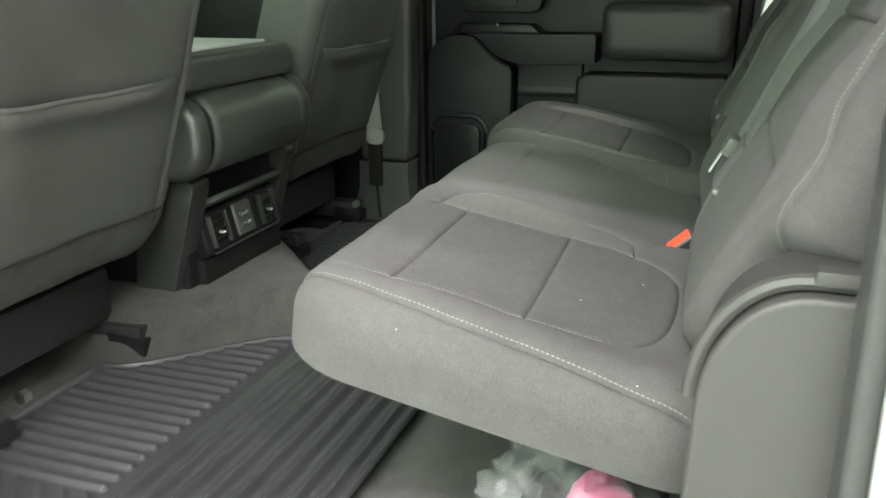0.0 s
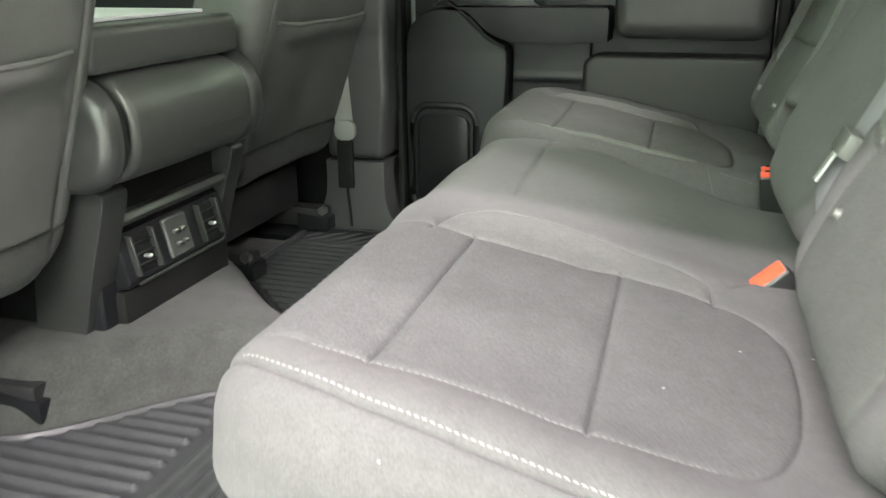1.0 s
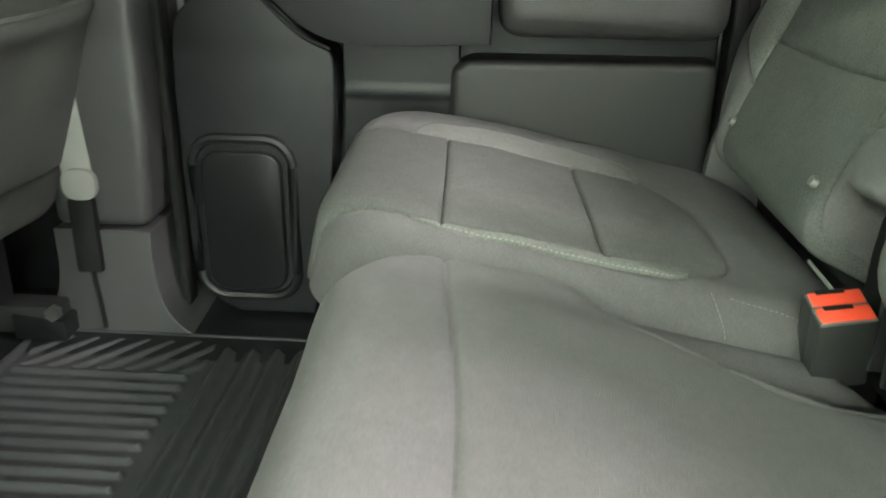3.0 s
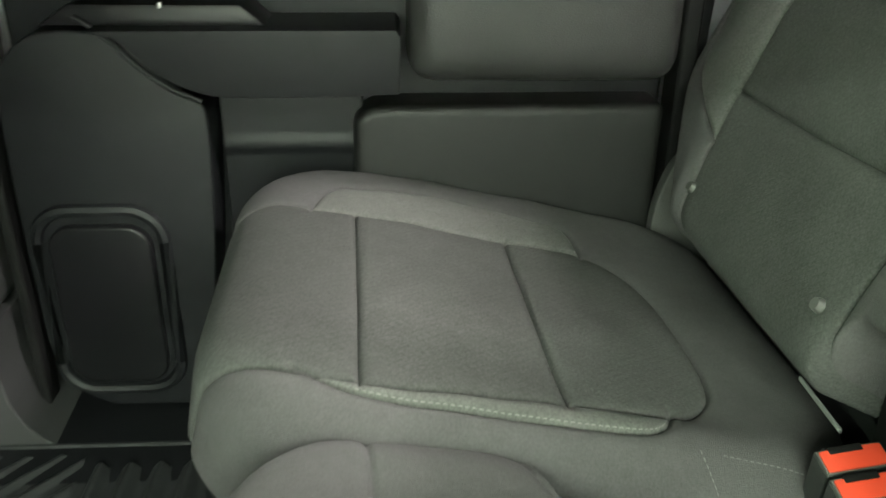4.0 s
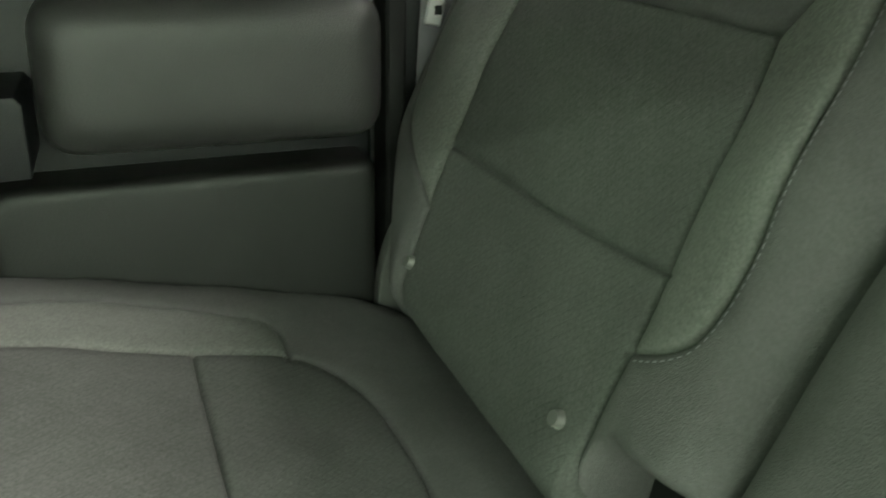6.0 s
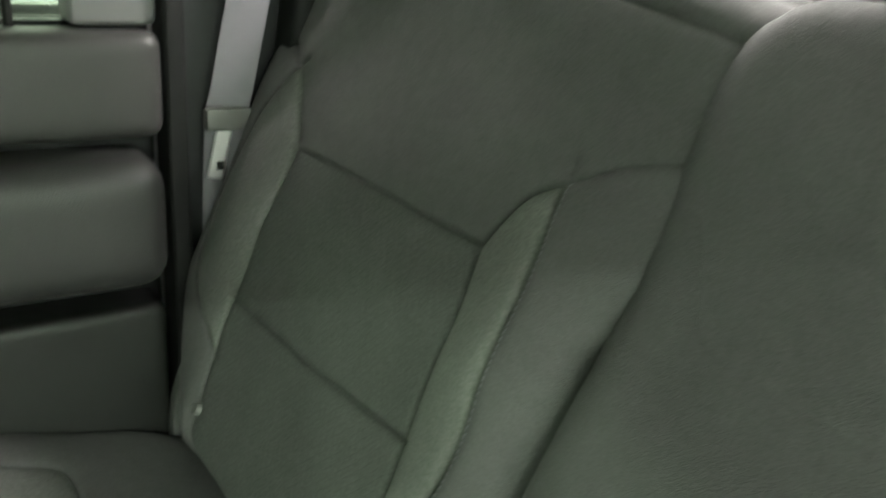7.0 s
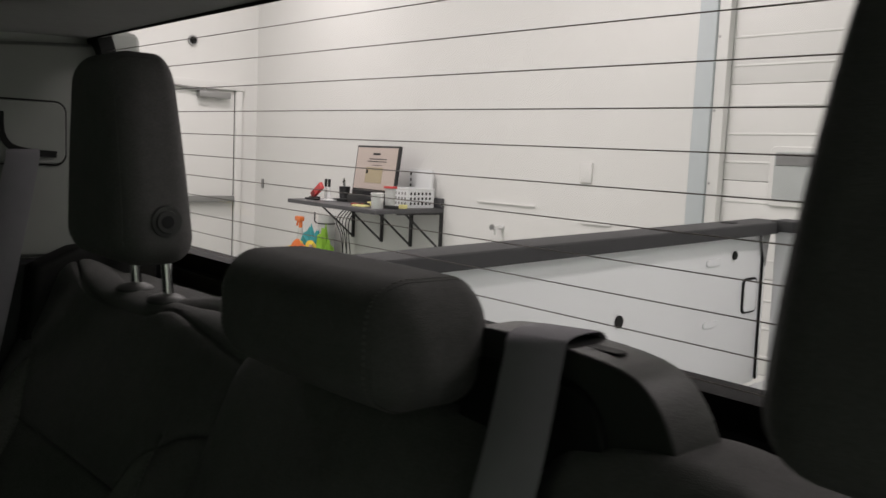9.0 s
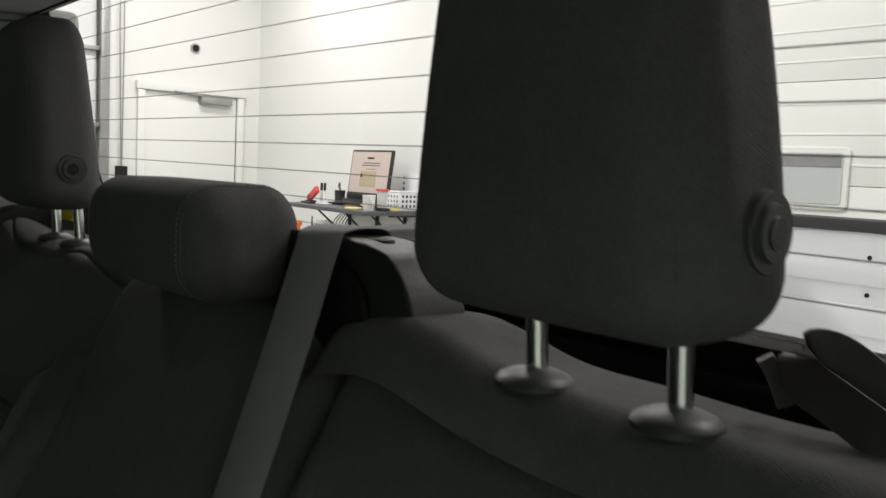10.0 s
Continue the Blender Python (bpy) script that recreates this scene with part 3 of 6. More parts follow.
part("lower_pad", prism([(-0.435, 0.06), (-0.022, 0.06), (-0.022, 0.463), (-0.405, 0.461), (-0.432, 0.442)], 2.394, 2.47, "y", 0.020, 5), PLASTIC2, door)
part("recess", prism([(2.47, 0.05), (2.430, 0.05), (2.430, 0.385), (2.427, 0.394), (2.427, 0.402), (2.430, 0.414), (2.430, 0.487), (2.47, 0.487)], -0.608, -0.420, "x", 0.005, 3), PLASTIC, door, "recessed dark panel with a soft ledge")
# Quarter-trim grey here stands in for window light on the upper pad.
part("upper_pad", box(-0.872, -0.012, 2.395, 2.47, 0.665, 0.785, 0.024, 5), QUARTER, door, "soft upper trim, lightened for window light")
hd = part("handle_bezel", prism(rounded(-0.77, -0.53, 0.622, 0.70, 0.03), 2.385, 2.42, "y", 0.008, 3), PLASTIC, door)
part("door_handle", prism(rounded(-0.74, -0.60, 0.640, 0.682, 0.014), 2.376, 2.39, "y", 0.005, 2), PLASTIC2, hd, "dark release lever")
part("window_pane", mesh_from("window_pane", [(-0.86, 2.47, 0.78), (-0.02, 2.47, 0.78), (-0.03, 2.44, 1.20), (-0.86, 2.44, 1.20)], [(0, 1, 2, 3)], TINTGLASS), TINTGLASS, door, "tinted side glass")
part("window_frame", box(-0.105, -0.012, 2.415, 2.48, 0.788, 1.22, 0.012, 3), FRAMEGREY, door, "grey inner window frame")
part("window_frame", box(-0.872, -0.82, 2.415, 2.48, 0.788, 1.22, 0.012, 3), FRAMEGREY, door, "grey inner window frame")
part("lock_knob", rod((-0.16, 2.44, 0.785), (-0.16, 2.44, 0.815), 0.005), SEALER, door)
part("door_seal", box(-0.010, 0.014, 2.40, 2.46, 0.05, 1.20, 0.008, 3), SEALER, door)

# front of the cab
front = thing("front_bulkhead", (-2.2, MID, 0), "dark dashboard and bulkhead of the cab", "dashboard", kind="structure")
part("bulkhead", box(-2.36, -2.26, 0.6, 2.56, -0.05, 0.86, 0.02), PLASTIC, front)
part("dashboard", box(-2.28, -1.92, 0.66, 2.50, 0.42, 0.82, 0.06, 4), PLASTIC, front)
part("windscreen", mesh_from("windscreen", [(-2.3, 0.66, 0.86), (-2.3, 2.5, 0.86), (-1.85, 2.4, 1.28), (-1.85, 0.76, 1.28)], [(0, 1, 2, 3)], GREENGLASS), GREENGLASS, front, "windscreen")
part("side_pane", mesh_from("side_pane", [(-2.2, 2.52, 0.8), (-1.02, 2.52, 0.8), (-1.02, 2.47, 1.22), (-1.8, 2.47, 1.22)], [(0, 1, 2, 3)], TINTGLASS), TINTGLASS, front)
part("front_door", box(-2.26, -1.10, 0.575, 0.66, -0.05, 0.80, 0.02), PLASTIC, front)
part("far_front_door", box(-2.26, -1.05, 2.44, 2.54, 0.0, 0.80, 0.02), PLASTIC, front)

# rubber mats
def mat_height(x, y, y0, y1, near):
    e = min(x + 1.12, -0.462 - x, y - y0, y1 - y)
    rim = 0.009 * math.exp(-((e - 0.006) / 0.006) ** 2)
    r = 0.0
    outer = y - y0 if near else y1 - y
    if e > 0.025:
        if x > -0.785:
            r = 0.013 * (0.5 + 0.5 * math.sin((x + 0.785) / 0.040 * 2 * math.pi)) ** 1.6 if outer > 0.05 else 0
        elif x < -0.815 and outer > 0.13:
            r = 0.0085 * max(0, math.sin(y / 0.0300 * 2 * math.pi)) ** 0.7
        elif outer <= 0.12 and x < -0.80:
            r = 0.0065 * max(0, math.sin((x * 0.75 + (y if near else -y) * 0.65) / 0.032 * 2 * math.pi)) ** 0.7
    return 0.004 + rim + r


def mat_place(u, v, near):
    x = -1.12 + 0.658 * u
    y0, y1 = (0.71, tunnel_near(x) + 0.01) if near else (tunnel_far(x) - 0.01, 2.30)
    y = y0 + (y1 - y0) * v
    return (x, y, mat_height(x, y, y0, y1, near))


for near_side in (True, False):
    m = thing("floor_mat", (-0.8, 1.0 if near_side else 2.1, 0), "black rubber floor mat with raised ribs", "floor mat", "rubber floor mats")
    part("mat", grid("mat", lambda u, v: mat_place(u, v, near_side), 0, 1, 190, 0, 1, 200, RUBBER), RUBBER, m)

# ---- rear bench ----
SH = -0.035
CU, CN = (0.9824, 0, -0.1866), (0.1866, 0, 0.9824)
BU, BN = (0.4529, 0, 0.8916), (-0.8916, 0, 0.4529)
Y = (0, 1, 0)


def bump(x, c, w):
    return np.exp(-((x - c) / w) ** 2)


def ramp(x, a, b):
    t = np.clip((x - a) / (b - a), 0, 1)
    return t * t * (3 - 2 * t)


def cushion_shape(u, v):
    h = 0.016 * bump(v, 2 * MID - 2.35, 0.07) + 0.001 * bump(v, 2.36, 0.06) + 0.008 * bump(v, 1.30, 0.035) + 0.006 * bump(v, 1.885, 0.03)
    h = h + 0.010 * bump(v, 1.50, 0.13) - 0.012 * bump(v, 1.80, 0.05) - 0.006 * bump(u, -0.10, 0.08)
    wrinkle = 0.0005 * np.sin(v * 61 + 9 * u) * np.sin(u * 47 - 3 * v) + 0.0004 * np.sin(v * 23 + u * 90)
    return h + 0.0035 * bump(u, -0.32, 0.06) + 0.0035 * bump(u, -0.15, 0.06) + wrinkle


def near_cushion_shape(u, v):
    """The wide cushion steps down towards the buckles at its rear inner corner."""
    edge = np.interp(u, [-0.42, -0.29, -0.25, -0.15, -0.06, 0.3], [1.99, 1.90, 1.80, 1.71, 1.685, 1.69])
    return cushion_shape(u, v) - 0.045 * ramp(v, edge, edge + 0.035)


single = thing("rear_seat", (-0.1, 2.12, 0.15), "single dark grey cloth rear seat with diamond-weave insert", "seat", "rear seats")
wide = thing("rear_seat", (-0.1, 1.3, 0.15), "wide dark grey cloth rear seat with pale stitching", "seat", "rear seats")

FAR_A = [(-0.404, 1.894), (-0.404, 2.05), (-0.406, 2.251)]
FAR_B = [(-0.224, 1.904), (-0.226, 2.07), (-0.227, 2.240)]
FAR_IN = smoothline([(-0.70, 1.925), (-0.52, 1.921), (-0.44, 1.903), (-0.33, 1.899), (-0.225, 1.911), (-0.129, 1.917), (-0.098, 1.934), (-0.074, 1.965), (-0.066, 2.0)], 5)
FAR_OUT = smoothline([(-0.70, 2.24), (-0.50, 2.245), (-0.407, 2.249), (-0.293, 2.238), (-0.223, 2.236), (-0.135, 2.237), (-0.092, 2.205), (-0.070, 2.15), (-0.064, 2.07), (-0.066, 2.0)], 5)
FAR_CRES = smoothline([(-0.461, 2.236), (-0.440, 2.304), (-0.398, 2.331), (-0.28, 2.338), (-0.17, 2.318), (-0.136, 2.300), (-0.132, 2.226)], 6)
FAR_LIP = smoothline([(-0.46, 1.914), (-0.411, 1.887), (-0.329, 1.879), (-0.235, 1.881), (-0.170, 1.883), (-0.142, 1.896), (-0.125, 1.926)], 6)
FAR_SIDE = smoothline([(-0.70, 2.425), (-0.46, 2.412), (-0.30, 2.415), (0.0, 2.425), (0.22, 2.43)], 5)


def far_names(u, v):
    if v > 2.41:
        return "cushion_side", CLOTH, ""
    if -0.45 < u < -0.128 and 1.88 < v < 1.914:
        return "cushion_bolster", SUEDE, "pale suede strip"
    if -0.45 < u < -0.136 and 2.252 < v < 2.334:
        return "cushion_bolster", SUEDE, "pale suede strip"
    if 1.91 < v < 2.24 and u < -0.06:
        return "cushion_insert", INSERT, "dark diamond-weave cloth"
    return "cushion_cover", CLOTH, ""


fc = Pad((-0.02, 0, 0.30), CU, Y, CN, (-0.485, 0.020, 1.893, 2.372), 0.10, 0.06, 0.065, cushion_shape,
         [FAR_A, FAR_B, FAR_IN, FAR_OUT, FAR_CRES, FAR_LIP, FAR_SIDE], SH)
fc.build(single, far_names)
fc.stitch(FAR_LIP[6:-2], single, offset=0.003)
fc.stitch(FAR_CRES[-8:], single, offset=-0.006)
for k, line in enumerate(([(-0.10, 1.872), (-0.03, 1.868), (0.02, 1.868)], [(-0.12, 1.875), (-0.105, 1.84), (-0.10, 1.82)])):
    fc.stitch(smoothline(line, 5), single)

N_A = [(-0.393, 0.880), (-0.392, 1.06), (-0.392, 1.230)]
N_B = [(-0.222, 0.876), (-0.222, 1.06), (-0.222, 1.236)]
N_IN = smoothline([(-0.70, 1.240), (-0.50, 1.236), (-0.439, 1.231), (-0.391, 1.225), (-0.284, 1.218), (-0.222, 1.230), (-0.123, 1.231), (-0.075, 1.208), (-0.053, 1.17)], 5)
N_LIP = smoothline([(-0.444, 1.220), (-0.435, 1.262), (-0.415, 1.292), (-0.351, 1.320), (-0.229, 1.298), (-0.140, 1.277), (-0.126, 1.262), (-0.121, 1.222)], 6)
N_OUT = smoothline([(-0.70, 0.90), (-0.50, 0.893), (-0.43, 0.886), (-0.372, 0.887), (-0.29, 0.885), (-0.20, 0.882), (-0.14, 0.888), (-0.09, 0.915), (-0.060, 0.98), (-0.050, 1.06), (-0.049, 1.13), (-0.053, 1.17)], 5)
N_SIDE = smoothline([(-0.70, 1.0), (-0.58, 0.915), (-0.52, 0.872), (-0.485, 0.856), (-0.44, 0.838), (-0.39, 0.830), (-0.30, 0.824), (-0.16, 0.816), (-0.03, 0.803), (0.02, 0.795), (0.24, 0.78)], 6)
M_A = smoothline([(-0.391, 1.405), (-0.393, 1.50), (-0.396, 1.66), (-0.400, 1.88)], 5)
M_R = smoothline([(-0.29, 1.90), (-0.25, 1.80), (-0.15, 1.71), (-0.06, 1.685), (0.24, 1.69)], 5)
M_L = smoothline([(-0.105, 1.285), (-0.05, 1.345), (0.0, 1.362), (0.24, 1.37)], 5)


def near_names(u, v):
    if v < 0.803 and u > -0.5:
        return "cushion_side", CLOTH, "plain dark cloth side"
    if -0.44 < u < -0.122 and 1.238 < v < 1.322:
        return "cushion_bolster", LITSUEDE, "slightly paler soft cloth strip"
    if 0.90 < v < 1.25 and u < -0.06:
        return "cushion_insert", NEARINSERT, "dark woven cloth"
    return "cushion_cover", CLOTH, ""


nc = Pad((-0.02, 0, 0.30), CU, Y, CN, (-0.452, 0.0, 0.857, 1.808), 0.05, 0.062, 0.042, near_cushion_shape,
         [N_A, N_B, N_IN, N_OUT, N_LIP, N_SIDE, M_A, M_R, M_L], SH, 0.0042)
nc.warp = lambda u, v: (0.014 * (1 - ramp(u, -0.45, -0.22)) * bump(v, 1.56, 0.28), 0 * u)
nc.build(wide, near_names)
nc.stitch([q for q in N_OUT if -0.445 < q[0] < -0.125 and q[1] < 0.90], wide, offset=-0.005, r=0.0005)
nc.stitch(N_SIDE[17:-8], wide, offset=0.005, r=0.00045)
nc.stitch(N_LIP[3:20], wide, offset=-0.005)
nc.stitch(N_LIP[-9:], wide, offset=-0.005)
part("cushion_pan", box(-0.38, 0.02, 0.88, 1.78, 0.225, 0.255, 0.012, 2), BLACKMETAL, wide, "black metal seat pan")
part("cushion_pan", box(-0.42, 0.02, 1.94, 2.34, 0.215, 0.245, 0.012, 2), BLACKMETAL, single, "black metal seat pan")
for yy in (0.95, 1.70):
    part("seat_leg", box(-0.02, 0.10, yy, yy + 0.05, 0.0, 0.225, 0.008), BLACKMETAL, wide)
for yy in (1.95, 2.32):
    part("seat_leg", box(-0.02, 0.10, yy, yy + 0.05, 0.0, 0.225, 0.008), BLACKMETAL, single)


# backrests
def back_shape(u, v):
    d = np.minimum(np.abs(v - 2.075), np.abs(v - (2 * MID - 2.075)))
    h = 0.018 * bump(d, 0.215, 0.05) * np.clip(1 - np.abs(u - 0.33) / 0.26, 0, 1) + 0.004 * bump(u, 0.34, 0.06) + 0.004 * bump(u, 0.15, 0.06)
    return h - 0.006 * bump(u, 0.56, 0.05) + 0.001 * np.sin(v * 53 + 11 * u) * np.sin(u * 39)


B_L = smoothline([(-0.06, 2.220), (0.06, 2.230), (0.16, 2.240), (0.246, 2.246), (0.34, 2.248), (0.422, 2.252), (0.46, 2.272), (0.50, 2.298), (0.53, 2.345), (0.545, 2.39)], 5)
B_R = smoothline([(-0.06, 1.90), (0.10, 1.897), (0.167, 1.897), (0.218, 1.901), (0.262, 1.908), (0.316, 1.913), (0.37, 1.921), (0.424, 1.935)], 5)
B_LOW = [(0.246, 2.249), (0.248, 2.09), (0.254, 1.98), (0.262, 1.905)]
B_UP = [(0.424, 2.256), (0.424, 2.1), (0.423, 1.933)]
B_APEX = smoothline([(0.418, 1.936), (0.453, 1.922), (0.474, 1.907), (0.487, 1.886), (0.498, 1.865), (0.515, 1.843), (0.532, 1.815), (0.545, 1.78)], 5)
B_SIN = smoothline([(0.207, 1.902), (0.224, 1.870), (0.247, 1.853), (0.30, 1.848), (0.36, 1.855), (0.42, 1.864), (0.48, 1.876), (0.505, 1.880)], 5)
B_SOUT = smoothline([(0.183, 2.238), (0.21, 2.300), (0.245, 2.352), (0.30, 2.366), (0.36, 2.366), (0.426, 2.352), (0.48, 2.325), (0.518, 2.298)], 5)
B_TOP = smoothline([(0.69, 2.40), (0.662, 2.345), (0.634, 2.265), (0.630, 2.205), (0.630, 2.085), (0.637, 2.048), (0.650, 2.024), (0.652, 1.991), (0.631, 1.908), (0.619, 1.836), (0.612, 1.79)], 5)


def far_back_names(u, v):
    if 0.215 < u < 0.485 and 1.853 < v < 1.92:
        return "back_bolster", SUEDE, "pale suede strip"
    if 0.19 < u < 0.51 and 2.25 < v < 2.365:
        return "back_bolster", SUEDE, "pale suede strip"
    if 1.90 < v < 2.26 and 0 < u < 0.42:
        return "back_insert", BACKINSERT, "dark diamond-weave cloth"
    return "back_cover", CLOTH, ""


FAR_BACK = [B_L, B_R, B_LOW, B_UP, B_APEX, B_SIN, B_SOUT, B_TOP]
fb = Pad((-0.0914, 0, 0.30), BU, Y, BN, (0.115, 0.625, 1.832, 2.362), 0.035, 0.042, 0.055, back_shape, FAR_BACK, SH)
fb.warp = lambda u, v: (0.085 * (1 - ramp(u, 0.04, 0.20)) * (1 - ramp(v, 1.878, 1.906)) + 0.008 * ramp(u, 0.44, 0.64) * bump(v, 1.865, 0.11) + 0.022 * ramp(u, 0.50, 0.62) * ramp(v, 2.20, 2.36), (-0.115 * (1 - ramp(u, 0.10, 0.24)) + 0.022 * ramp(u, 0.18, 0.26) + 0.042 * ramp(u, 0.30, 0.52)) * ramp(v, 2.18, 2.38) - 0.045 * ramp(u, 0.38, 0.47) * (1 - ramp(v, 1.79, 1.855)))
fb.build(single, far_back_names)
fb.stitch(B_SIN[1:-3], single, offset=-0.006, r=0.0006, mat=BELT)
N_SOUT = smoothline([(0.03, 0.792), (0.10, 0.788), (0.22, 0.790), (0.30, 0.805), (0.346, 0.820), (0.40, 0.834), (0.47, 0.85), (0.54, 0.86)], 5)
N_TOP = smoothline([(0.640, 1.40), (0.636, 1.36), (0.628, 1.302), (0.622, 1.264), (0.612, 1.227), (0.613, 1.189), (0.618, 1.128), (0.616, 1.078), (0.617, 1.036), (0.624, 0.984), (0.640, 0.935), (0.645, 0.89), (0.66, 0.74)], 5)
nb_pad = Pad((-0.0914, 0, 0.30), BU, Y, BN, (0.075, 0.625, 2 * MID - 2.362, 2 * MID - 1.868), 0.035, 0.042, 0.055, back_shape, [mirror(s) for s in FAR_BACK[:6]] + [N_SOUT, N_TOP], SH)
nb_pad.warp = lambda u, v: (0.17 * (1 - ramp(u, 0.0, 0.40)) * ramp(2 * MID - v, 2.24, 2.36) + 0.030 * ramp(u, 0.48, 0.62) * bump(2 * MID - v, 1.865, 0.10), 0 * u)


def near_back_names(u, v):
    named = far_back_names(u, 2 * MID - v)
    return ("back_bolster", CLOTH, "") if named[1] is SUEDE and v < 1.0 else named


nb_pad.build(wide, near_back_names)
nb_pad.stitch(N_SOUT, wide, offset=0.006, r=0.0005)
M_CAP = smoothline([(0.60, 1.30), (0.50, 1.36), (0.44, 1.42), (0.425, 1.58), (0.44, 1.74), (0.50, 1.80), (0.60, 1.87)], 6)
mb_pad = Pad((-0.0914, 0, 0.30), BU, Y, BN, (0.10, 0.628, 1.382, 1.812), 0.03, 0.042, 0.055, lambda u, v: 0.010 * bump(v, 1.58, 0.16) + 0.006 * bump(u, 0.3, 0.1), [M_CAP], SH, 0.0006)
mb_pad.warp = lambda u, v: (0.03 * (1 - ramp(u, 0.06, 0.34)) * ramp(v, 1.655, 1.735), (-0.054 + 0.018 * ramp(u, 0.40, 0.60)) * ramp(v, 1.69, 1.81))
mb_pad.build(wide, lambda u, v: ("middle_back_cover", CLOTH, ""))


def top_cover(parent, far_side):
    """The flat cloth top of a backrest behind its top seam, higher towards the middle of the cab."""
    def place(x, y):
        w = y if far_side else 2 * MID - y
        top = 0.879 + 0.021 * float(bump(w, 1.925, 0.085)) - 0.05 * float(ramp(w, 2.33, 2.43)) - 0.05 * (1 - float(ramp(w, 1.77, 1.84)))
        lip = float(bump(w, 1.93, 0.10)) if far_side else 0.0
        front = (0.045 + 0.035 * lip) * (1 - float(ramp(x, 0.187 + 0.018 * lip, 0.237 + 0.038 * lip))) ** (1.5 + 0.7 * lip)
        rear = 0.05 * float(ramp(x, 0.295, 0.335)) ** 1.3
        return (x, y, top - front - rear + 0.0008 * math.sin(41 * y + 30 * x))
    lo, hi = (1.775, 2.415) if far_side else (2 * MID - 2.415, 2 * MID - 1.775)
    part("top_cover", grid("top_cover", place, 0.19, 0.335, 36, lo, hi, 90, CLOTH), CLOTH, parent, "flat cloth top of the backrest")


top_cover(wide, False)
top_cover(single, True)
part("back_shell", prism([(0.06, 0.30), (0.30, 0.87), (0.345, 0.87), (0.34, 0.20), (0.06, 0.20)], 0.76, 1.815, "y", 0.02, 2), BLACKMETAL, wide, "black carpeted rear of the backrest")
part("back_shell", prism([(0.06, 0.30), (0.28, 0.87), (0.335, 0.87), (0.33, 0.20), (0.06, 0.20)], 1.84, 2.40, "y", 0.02, 2), BLACKMETAL, single, "black carpeted rear of the backrest")
for yy, ww in ((1.925, 0.139), (2.222, 0.131)):
    c = fb.place([ww, yy])[0]
    n = Vector(BN)
    b = part("snap_button", rod(Vector(c) - n * 0.002, Vector(c) + n * 0.006, 0.0075, seg=20, r2=0.0055), BUTTON, single, "small grey snap button")
c = nb_pad.place([0.139, 2 * MID - 1.935])[0]
part("snap_button", rod(Vector(c) - Vector(BN) * 0.002, Vector(c) + Vector(BN) * 0.006, 0.0075, seg=20, r2=0.0055), BUTTON, wide, "small grey snap button")
part("hinge_cover", prism(smoothline([(0.06, 0.20), (-0.02, 0.21), (-0.028, 0.254), (-0.025, 0.323), (-0.011, 0.373), (0.005, 0.397), (0.035, 0.42), (0.08, 0.43)], 4) + [(0.08, 0.20)], 2.375, 2.398, "y", 0.007, 3), BACKVINYL, single, "curved grey hinge cover")
# dark pocket and pale anchor plate between the backs, low down
part("anchor_plate", box(0.001, 0.004, 1.898, 1.98, 0.313, 0.318, 0.001, 1), PILLAR, single, "thin pale card in the seat gap")
part("latch_housing", box(0.03, 0.09, 1.70, 1.90, 0.25, 0.47, 0.012, 3), SEALER, wide, "black latch recess")
for k in range(4):
    part("latch_rib", box(0.012, 0.04, 1.715 + 0.032 * k, 1.722 + 0.032 * k, 0.27, 0.42, 0.002, 1), BLACKMETAL, wide)


# headrests
class Headrest:
    """A soft block: box sides y, z, x, rounded by r, domed towards its top and thinner at its back."""

    def __init__(self, y0, y1, z0, z1, x0, x1, r, dome, back):
        self.h = Vector(((x1 - x0) / 2, (y1 - y0) / 2, (z1 - z0) / 2))
        self.c = Vector(((x0 + x1) / 2, (y0 + y1) / 2, (z0 + z1) / 2))
        self.r, self.dome, self.back = r, dome, back

    def soft(self, p):
        q = Vector([max(-h + self.r, min(h - self.r, c)) for c, h in zip(p, self.h)])
        d = p - q
        p = q + d.normalized() * self.r if d.length > 1e-6 and any(abs(abs(c) - h) < 1e-5 for c, h in zip(p, self.h)) else p.copy()
        t = (p.z + self.h.z) / (2 * self.h.z)
        p.y *= 1 - self.dome * max(t, 0) ** 1.7
        if p.x > 0:
            p.x *= 1 - self.back * t
        p.x -= 0.009 * (p.y / self.h.y) ** 2 * math.tanh(p.x / 0.035)
        return p + self.c

    def cover(self):
        bm = bmesh.new()
        bmesh.ops.create_cube(bm, size=1)
        bmesh.ops.subdivide_edges(bm, edges=bm.edges[:], cuts=23, use_grid_fill=True)
        for v in bm.verts:
            v.co = self.soft(Vector([2 * a * h for a, h in zip(v.co, self.h)]))
        return bm

    def ring(self, y, n=96):
        """Places round the block at one y, measured from its middle."""
        out = []
        for k in range(n):
            s = 4 * k / n
            i, f = int(s), 2 * (s - int(s)) - 1
            x, z = ((-1, f), (f, 1), (1, -f), (-f, -1))[i]
            out.append(self.soft(Vector((x * self.h.x, y, z * self.h.z))))
        return out


def dashes(points, r=0.0008):
    bm = None
    for a, b in zip(points[::2], points[1::2]):
        bm = rod(a, b, r, bm, 5)
    return bm


